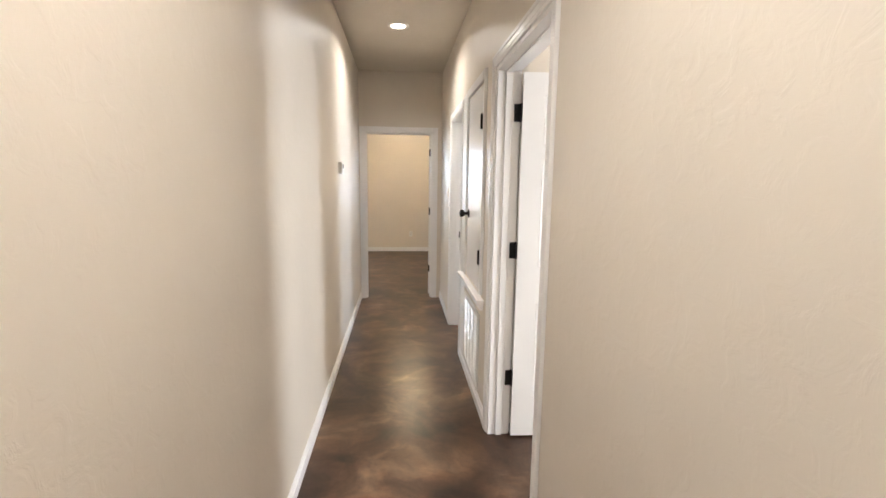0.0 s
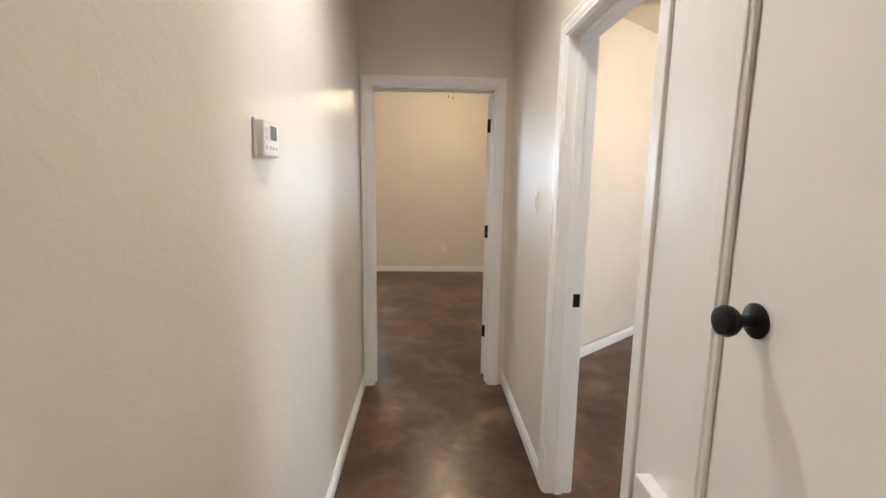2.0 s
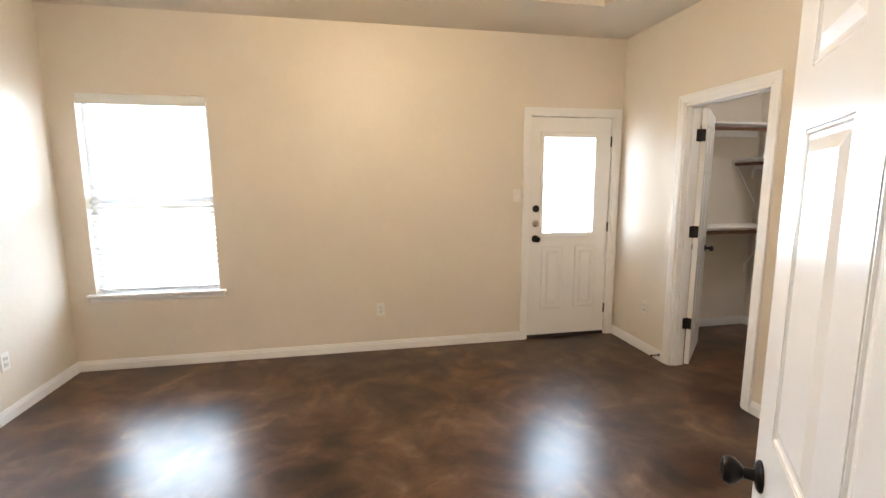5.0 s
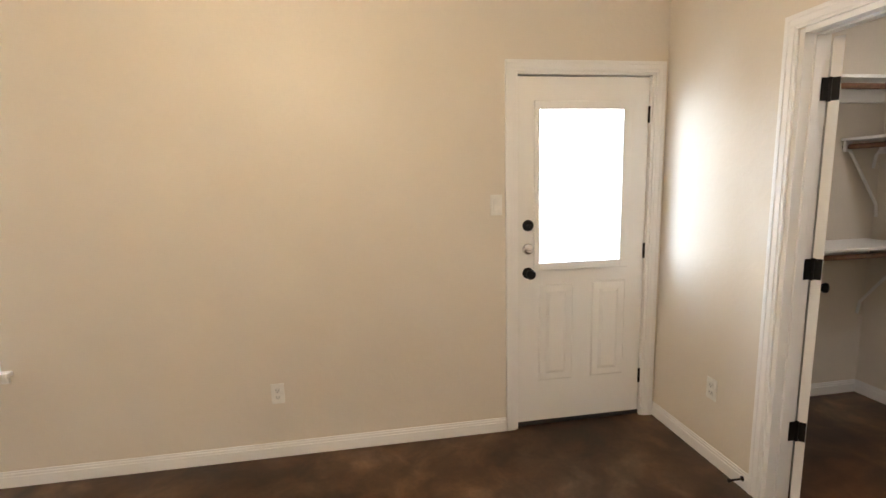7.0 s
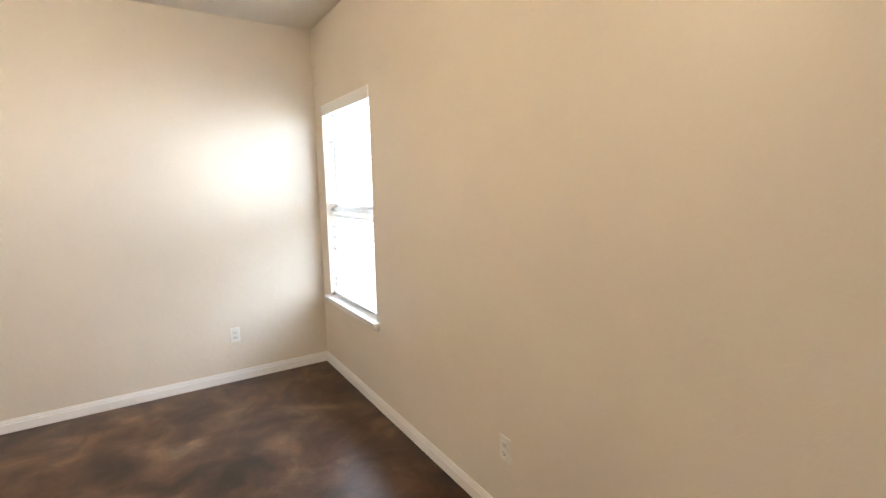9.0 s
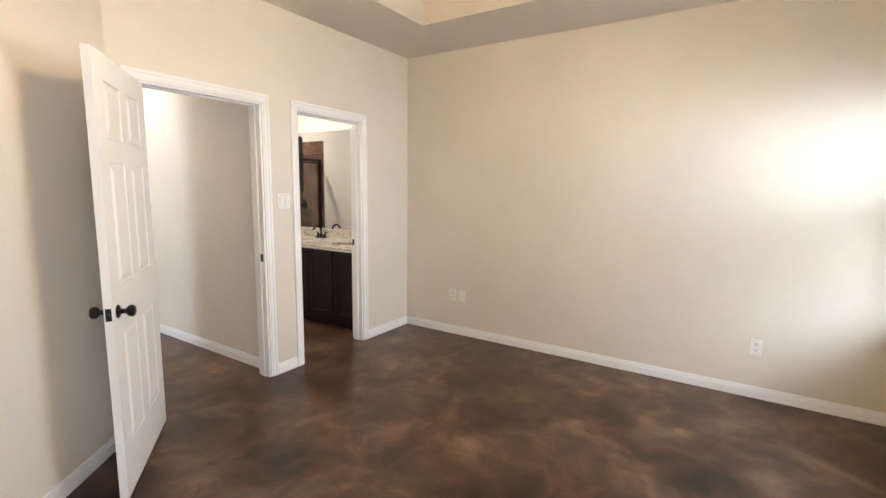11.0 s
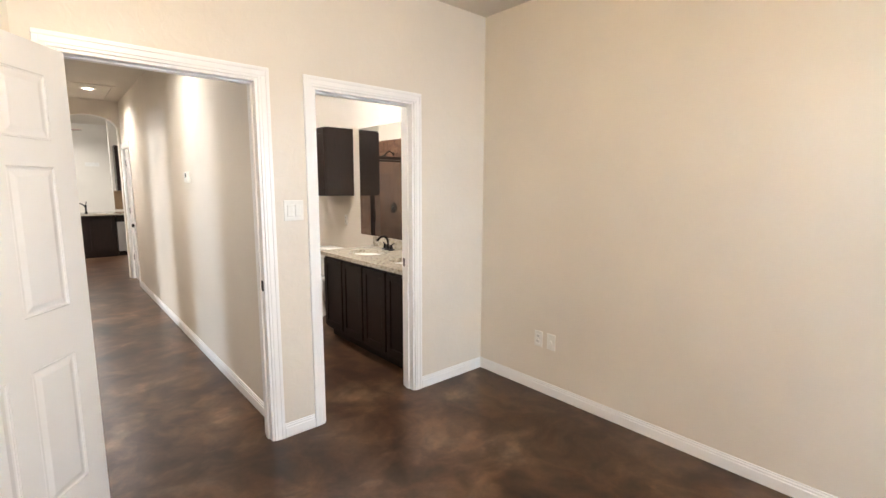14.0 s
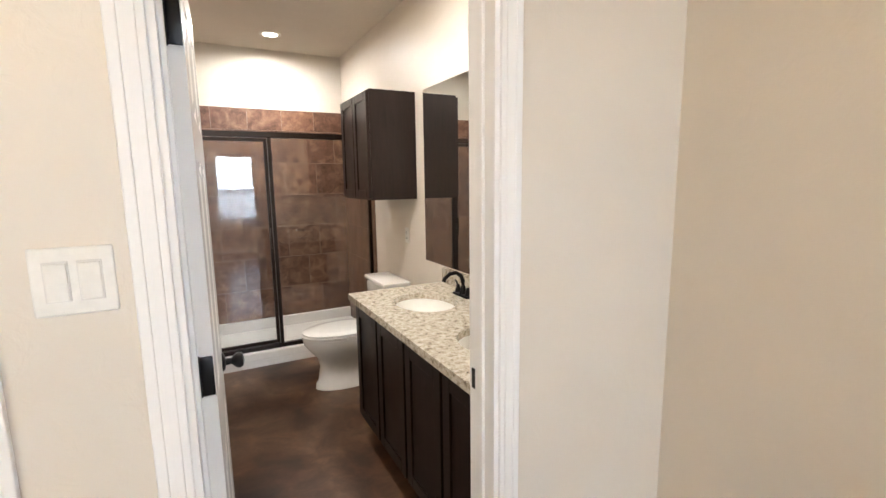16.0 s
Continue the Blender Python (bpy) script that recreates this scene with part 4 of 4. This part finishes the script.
def faucet(x, y, z):
    root = empty("faucet", pose(x, y, z))
    b = Build()
    b.box(-0.026, 0.026, -0.080, 0.080, 0.0, 0.014, 0.006)
    b.lathe([(0.022, 0.010), (0.018, 0.03), (0.014, 0.055), (0.012, 0.06)], 18)
    b.tube([(0, 0, 0.05), (0.0, 0, 0.085), (0.012, 0, 0.118), (0.045, 0, 0.140), (0.085, 0, 0.135), (0.115, 0, 0.112), (0.122, 0, 0.095)], [0.013, 0.0125, 0.012, 0.0115, 0.011, 0.011, 0.013], 14)
    b.done("spout", M_BLACK, root, True)
    for s in (-1, 1):
        h = Build()
        h.lathe([(0.018, 0.012), (0.015, 0.035), (0.010, 0.045), (0.012, 0.052), (0.006, 0.058)], 16, pose(0, 0.055 * s, 0))
        h.tube([(0, 0.055 * s, 0.050), (-0.006, 0.082 * s, 0.066), (-0.01, 0.106 * s, 0.072)], [0.007, 0.006, 0.0045], 10)
        h.done("handle", M_BLACK, root, True)
    return tagged(root, "oil-rubbed bronze two-handle sink faucet", "faucet", "sink faucets")


faucet(-1.565, -1.085, 0.86)
faucet(-1.565, -0.385, 0.86)


def wall_mirror():
    m = Build()
    m.box(XL + 0.001, XL + 0.007, -1.745, -0.02, 0.962, 2.10)
    return tagged(m.done("wall_mirror", M_MIRROR), "large frameless mirror above the vanity", "mirror")


wall_mirror()


def wall_cabinet():
    x0, x1, y0, y1, z0, z1 = XL + 0.002, -1.305, -2.50, -1.88, 1.38, 2.11
    root = empty("wall_cabinet", pose(0, 0, 0))
    b = Build()
    b.box(x0, x1 - 0.02, y0, y1, z0, z1, 0.002)
    b.done("body", M_CAB, root)
    W = (y1 - y0) / 2
    for k in range(2):
        ya, yb, za, zb, s = y0 + k * W + 0.006, y0 + (k + 1) * W - 0.006, z0 + 0.012, z1 - 0.012, 0.055
        d = Build()
        d.box(x1 - 0.020, x1 - 0.010, ya, yb, za, zb)
        for q in ((ya, ya + s, za, zb), (yb - s, yb, za, zb), (ya + s, yb - s, za, za + s), (ya + s, yb - s, zb - s, zb)):
            d.box(x1 - 0.011, x1, q[0], q[1], q[2], q[3], 0.002)
        d.done("door", M_CAB, root)
    return tagged(root, "espresso wood wall cabinet above the toilet", "cabinet")


wall_cabinet()


def toilet():
    # local +x points away from the wall
    root = empty("toilet", pose(XL + 0.03, -2.17, 0))
    b = Build()
    b.loft([(0.45, 0, 0.0, 0.245, 0.118), (0.45, 0, 0.035, 0.240, 0.113), (0.45, 0, 0.06, 0.222, 0.098), (0.45, 0, 0.17, 0.205, 0.088), (0.455, 0, 0.23, 0.215, 0.108), (0.465, 0, 0.29, 0.255, 0.155), (0.475, 0, 0.345, 0.285, 0.180), (0.478, 0, 0.392, 0.292, 0.186)], 36)
    b.box(0.04, 0.26, -0.10, 0.10, 0.18, 0.385, 0.02)
    b.done("bowl", M_PORC, root, True)
    t = Build()
    t.loft([(0.115, 0, 0.375, 0.088, 0.195), (0.115, 0, 0.40, 0.092, 0.205)], 8)
    t.box(0.015, 0.210, -0.215, 0.215, 0.385, 0.735, 0.025)
    t.done("tank", M_PORC, root, True)
    l = Build()
    l.box(0.008, 0.222, -0.228, 0.228, 0.736, 0.772, 0.014)
    l.done("tank_lid", M_PORC, root, True)
    s = Build()
    s.loft([(0.48, 0, 0.394, 0.293, 0.184), (0.48, 0, 0.412, 0.297, 0.188), (0.48, 0, 0.416, 0.290, 0.182)], 40)
    s.done("seat", M_PORC, root, True)
    c = Build()
    c.loft([(0.475, 0, 0.419, 0.290, 0.184), (0.475, 0, 0.432, 0.294, 0.186), (0.475, 0, 0.440, 0.280, 0.174), (0.47, 0, 0.444, 0.20, 0.12)], 40)
    c.done("seat_lid", M_PORC, root, True)
    h = Build()
    h.tube([(0.212, 0.15, 0.675), (0.228, 0.15, 0.675), (0.232, 0.16, 0.672), (0.232, 0.215, 0.662)], 0.008, 10)
    h.done("flush_handle", M_CHROME, root, True)
    return tagged(root, "white porcelain two-piece toilet with closed lid", "toilet")


toilet()


def shower():
    p = Build()
    x0, x1, ya, yb = XL + 0.016, -0.136, -3.684, -2.80
    p.box(x0, x1, ya, yb, 0.0, 0.055)
    p.box(x0, x1, yb - 0.10, yb, 0.05, 0.125, 0.012)
    p.box(x0, x1, ya, ya + 0.03, 0.05, 0.16, 0.008)
    tagged(p.done("shower_pan", M_ACRYL), "white acrylic shower pan with raised curb", "shower pan")
    root = empty("shower_enclosure", pose(0, -2.85, 0))
    f = Build()
    zt = 1.905
    f.box(x0, x1, -0.022, 0.022, zt - 0.045, zt, 0.004)
    f.box(x0, x1, -0.020, 0.020, 0.126, 0.160, 0.004)
    f.box(x0, x0 + 0.028, -0.016, 0.016, 0.160, zt - 0.045, 0.003)
    f.box(x1 - 0.028, x1, -0.016, 0.016, 0.160, zt - 0.045, 0.003)
    xm = -0.795
    f.box(xm - 0.032, xm - 0.004, -0.016, 0.016, 0.160, zt - 0.045, 0.003)
    f.done("frame", M_BRONZE, root)
    d = Build()
    for q in ((xm, xm + 0.026, 0.17, zt - 0.05), (x1 - 0.058, x1 - 0.032, 0.17, zt - 0.05), (xm + 0.026, x1 - 0.058, 0.17, 0.196), (xm + 0.026, x1 - 0.058, zt - 0.076, zt - 0.05)):
        d.box(q[0], q[1], -0.010, 0.014, q[2], q[3], 0.003)
    d.box(xm + 0.006, xm + 0.020, 0.014, 0.045, 0.98, 1.14, 0.004)
    d.done("door_frame", M_BRONZE, root)
    for a, b in ((x0 + 0.02, xm - 0.03), (xm + 0.02, x1 - 0.05)):
        g = Build()
        g.box(a, b, -0.003, 0.003, 0.15, zt - 0.04)
        o = g.done("glass_panel", M_GLASS, root)
        o.visible_shadow = False
    tagged(root, "bronze-framed glass shower enclosure with hinged door", "shower")
    fx = empty("shower_fixture", pose(-0.136, -3.28, 1.98))
    h = Build()
    h.lathe([(0.030, 0), (0.028, 0.006), (0.010, 0.010)], 18, pose(0, 0, 0, 0, -90))
    h.tube([(0, 0, 0), (-0.07, 0, 0.04), (-0.13, 0, 0.01), (-0.16, 0, -0.03)], 0.010, 10)
    h.done("arm", M_BLACK, fx, True)
    k = Build()
    k.lathe([(0.016, 0.03), (0.025, 0.01), (0.055, -0.012), (0.058, -0.022), (0.01, -0.024)], 24, pose(-0.167, 0, -0.045, 0, 25))
    k.done("spray_head", M_BLACK, fx, True)
    tagged(fx, "dark bronze shower fixture on a bent arm", "shower fixture")
    v = Build()
    v.lathe([(0.085, 0), (0.083, 0.006), (0.030, 0.012), (0.026, 0.045), (0.010, 0.048)], 28, pose(-0.136, -3.28, 1.15, 0, -90))
    v.box(-0.186, -0.172, -3.288, -3.272, 1.07, 1.15, 0.004)
    tagged(v.done("shower_valve", M_BLACK, smooth=True), "dark bronze round shower valve with lever", "shower valve")
    s = Build()
    s.box(-1.27, -1.12, -3.684, -3.60, 1.02, 1.036, 0.006)
    s.box(-1.27, -1.12, -3.606, -3.598, 1.03, 1.05, 0.004)
    tagged(s.done("soap_dish", M_TILE), "brown ceramic soap shelf on the tile", "soap dish")


shower()


# ---- kitchen beyond the arch ----
def peninsula():
    root = empty("kitchen_peninsula", pose(0, 0, 0))
    x0, x1, yf, yb = -0.10, 2.6, -9.0, -9.62
    b = Build()
    b.box(x0, x1, yb, yf, 0.10, 0.865)
    b.box(x0, x1, yb + 0.06, yf - 0.01, 0.0, 0.10)
    b.done("body", M_CAB, root)
    x = x0 + 0.02
    while x < x1 - 0.3:
        d = Build()
        xa, xb, za, zb, s = x, x + 0.42, 0.13, 0.84, 0.06
        d.box(xa, xb, yf, yf + 0.010, za, zb)
        for q in ((xa, xa + s, za, zb), (xb - s, xb, za, zb), (xa + s, xb - s, za, za + s), (xa + s, xb - s, zb - s, zb)):
            d.box(q[0], q[1], yf + 0.009, yf + 0.020, q[2], q[3], 0.002)
        d.done("panel", M_CAB, root)
        x += 0.45
    t = Build()
    t.box(x0 - 0.45, x1, yb - 0.03, yf + 0.06, 0.866, 0.905, 0.006)
    t.done("countertop", M_GRANITE, root)
    return tagged(root, "espresso wood kitchen peninsula with granite top", "counter")


peninsula()


def kitchen_faucet():
    f = Build()
    f.lathe([(0.028, 0), (0.026, 0.012), (0.018, 0.03), (0.016, 0.14), (0.020, 0.16), (0.012, 0.18)], 18)
    f.tube([(0, 0, 0.12), (0.05, 0, 0.19), (0.11, 0, 0.21), (0.17, 0, 0.19), (0.20, 0, 0.155)], [0.013, 0.012, 0.012, 0.014, 0.016], 12)
    f.tube([(0, 0, 0.16), (-0.01, 0, 0.20), (-0.02, 0, 0.245)], 0.007, 8)
    return tagged(f.done("kitchen_faucet", M_BLACK, smooth=True, m=pose(0.36, -9.25, 0.905)), "dark bronze kitchen faucet on the peninsula", "faucet")


kitchen_faucet()


def dishwasher():
    root = empty("dishwasher", pose(0, 0, 0))
    d = Build()
    d.box(-0.52, -0.115, -9.60, -9.02, 0.10, 0.72, 0.006)
    d.done("front", M_STEEL, root)
    k = Build()
    k.box(-0.52, -0.115, -9.60, -9.03, 0.722, 0.864, 0.004)
    k.box(-0.52, -0.115, -9.58, -9.08, 0.0, 0.10)
    k.done("control_panel", M_CAB, root)
    h = Build()
    h.tube([(-0.49, -8.985, 0.67), (-0.145, -8.985, 0.67)], 0.010, 10)
    h.box(-0.48, -0.465, -9.02, -8.985, 0.662, 0.678)
    h.box(-0.17, -0.155, -9.02, -8.985, 0.662, 0.678)
    h.done("handle", M_STEEL, root, True)
    return tagged(root, "stainless dishwasher beside the peninsula cabinets", "dishwasher")


def kitchen_wall_cabinet():
    root = empty("kitchen_wall_cabinet", pose(0, 0, 0))
    b = Build()
    b.box(-0.95, -0.30, -10.498, -10.20, 1.36, 2.38, 0.003)
    b.done("body", M_CAB, root)
    for x0, x1 in ((-0.945, -0.63), (-0.62, -0.305)):
        d = Build()
        za, zb, s = 1.37, 2.37, 0.055
        d.box(x0, x1, -10.20, -10.19, za, zb)
        for q in ((x0, x0 + s, za, zb), (x1 - s, x1, za, zb), (x0 + s, x1 - s, za, za + s), (x0 + s, x1 - s, zb - s, zb)):
            d.box(q[0], q[1], -10.191, -10.18, q[2], q[3], 0.002)
        d.done("door", M_CAB, root)
    return tagged(root, "espresso wood kitchen wall cabinet, closed", "cabinet")


kitchen_wall_cabinet()
splash = Build()
splash.box(-1.10, -0.25, -10.499, -10.488, 0.92, 1.355, 0.002)
structure(splash.done("backsplash", M_SPLASH), "tan tiled kitchen backsplash")
outlet(-0.45, -10.488, 1.12, 90)
dishwasher()


def wall_vent():
    root = empty("wall_register", on_wall(-0.03, -12.5, 2.02, 90))
    f = Build()
    f.box(-0.15, 0.15, -0.010, 0.0, -0.05, 0.05, 0.003)
    f.done("plate", M_PLASTIC, root)
    for k in range(6):
        s = Build()
        s.box(-0.13, 0.13, -0.016, -0.009, -0.036 + k * 0.014, -0.030 + k * 0.014, 0.001)
        s.done("louvre", M_PLASTIC2, root)
    return tagged(root, "white air register high on the far wall", "vent")


wall_vent()


# ---- shower tiles ----
def tiled_wall(name, a, b, z0, z1, label):
    """Rows of square stone tiles over a grout bed, on the right-hand side of the run a-b."""
    n = (Vector(b) - Vector(a)).length
    g = Build()
    g.box(0, n, -0.010, -0.001, z0, z1 - 0.004)
    root = g.done(name, M_GROUT, m=run_matrix(a, b))
    structure(root, label)
    S, J = 0.31, 0.004
    meshes = {}
    rows = []
    z = z1
    rows.append((z - 0.20, z))
    z -= 0.20
    while z > z0 + 0.02:
        rows.append((max(z0, z - S), z))
        z -= S
    for r, (za, zb) in enumerate(rows):
        s = -0.12 * (r % 2)
        while s < n - 0.01:
            sa, sb = max(s, 0), min(s + S, n)
            key = (round(sb - sa, 3), round(zb - za, 3))
            if key[0] > 0.02:
                if key not in meshes:
                    w = Build()
                    w.box(J / 2, key[0] - J / 2, -0.014, -0.008, J / 2, key[1] - J / 2, 0.0015)
                    o = w.done("tile", M_TILE, root)
                    meshes[key] = o.data
                else:
                    o = new("tile", meshes[key])
                    o.parent = root
                o.matrix_basis = pose(sa, 0, za)
            s += S
    return root


tiled_wall("tile_wall_back", (-0.12, -3.70), (XL, -3.70), 0.05, 2.205, "brown stone tiles on the shower back wall")
tiled_wall("tile_wall_side", (XL, -3.68), (XL, -2.78), 0.05, 2.205, "brown stone tiles on the shower side wall")
tiled_wall("tile_wall_hall_side", (-0.12, -2.78), (-0.12, -3.68), 0.05, 2.205, "brown stone tiles on the shower inner wall")
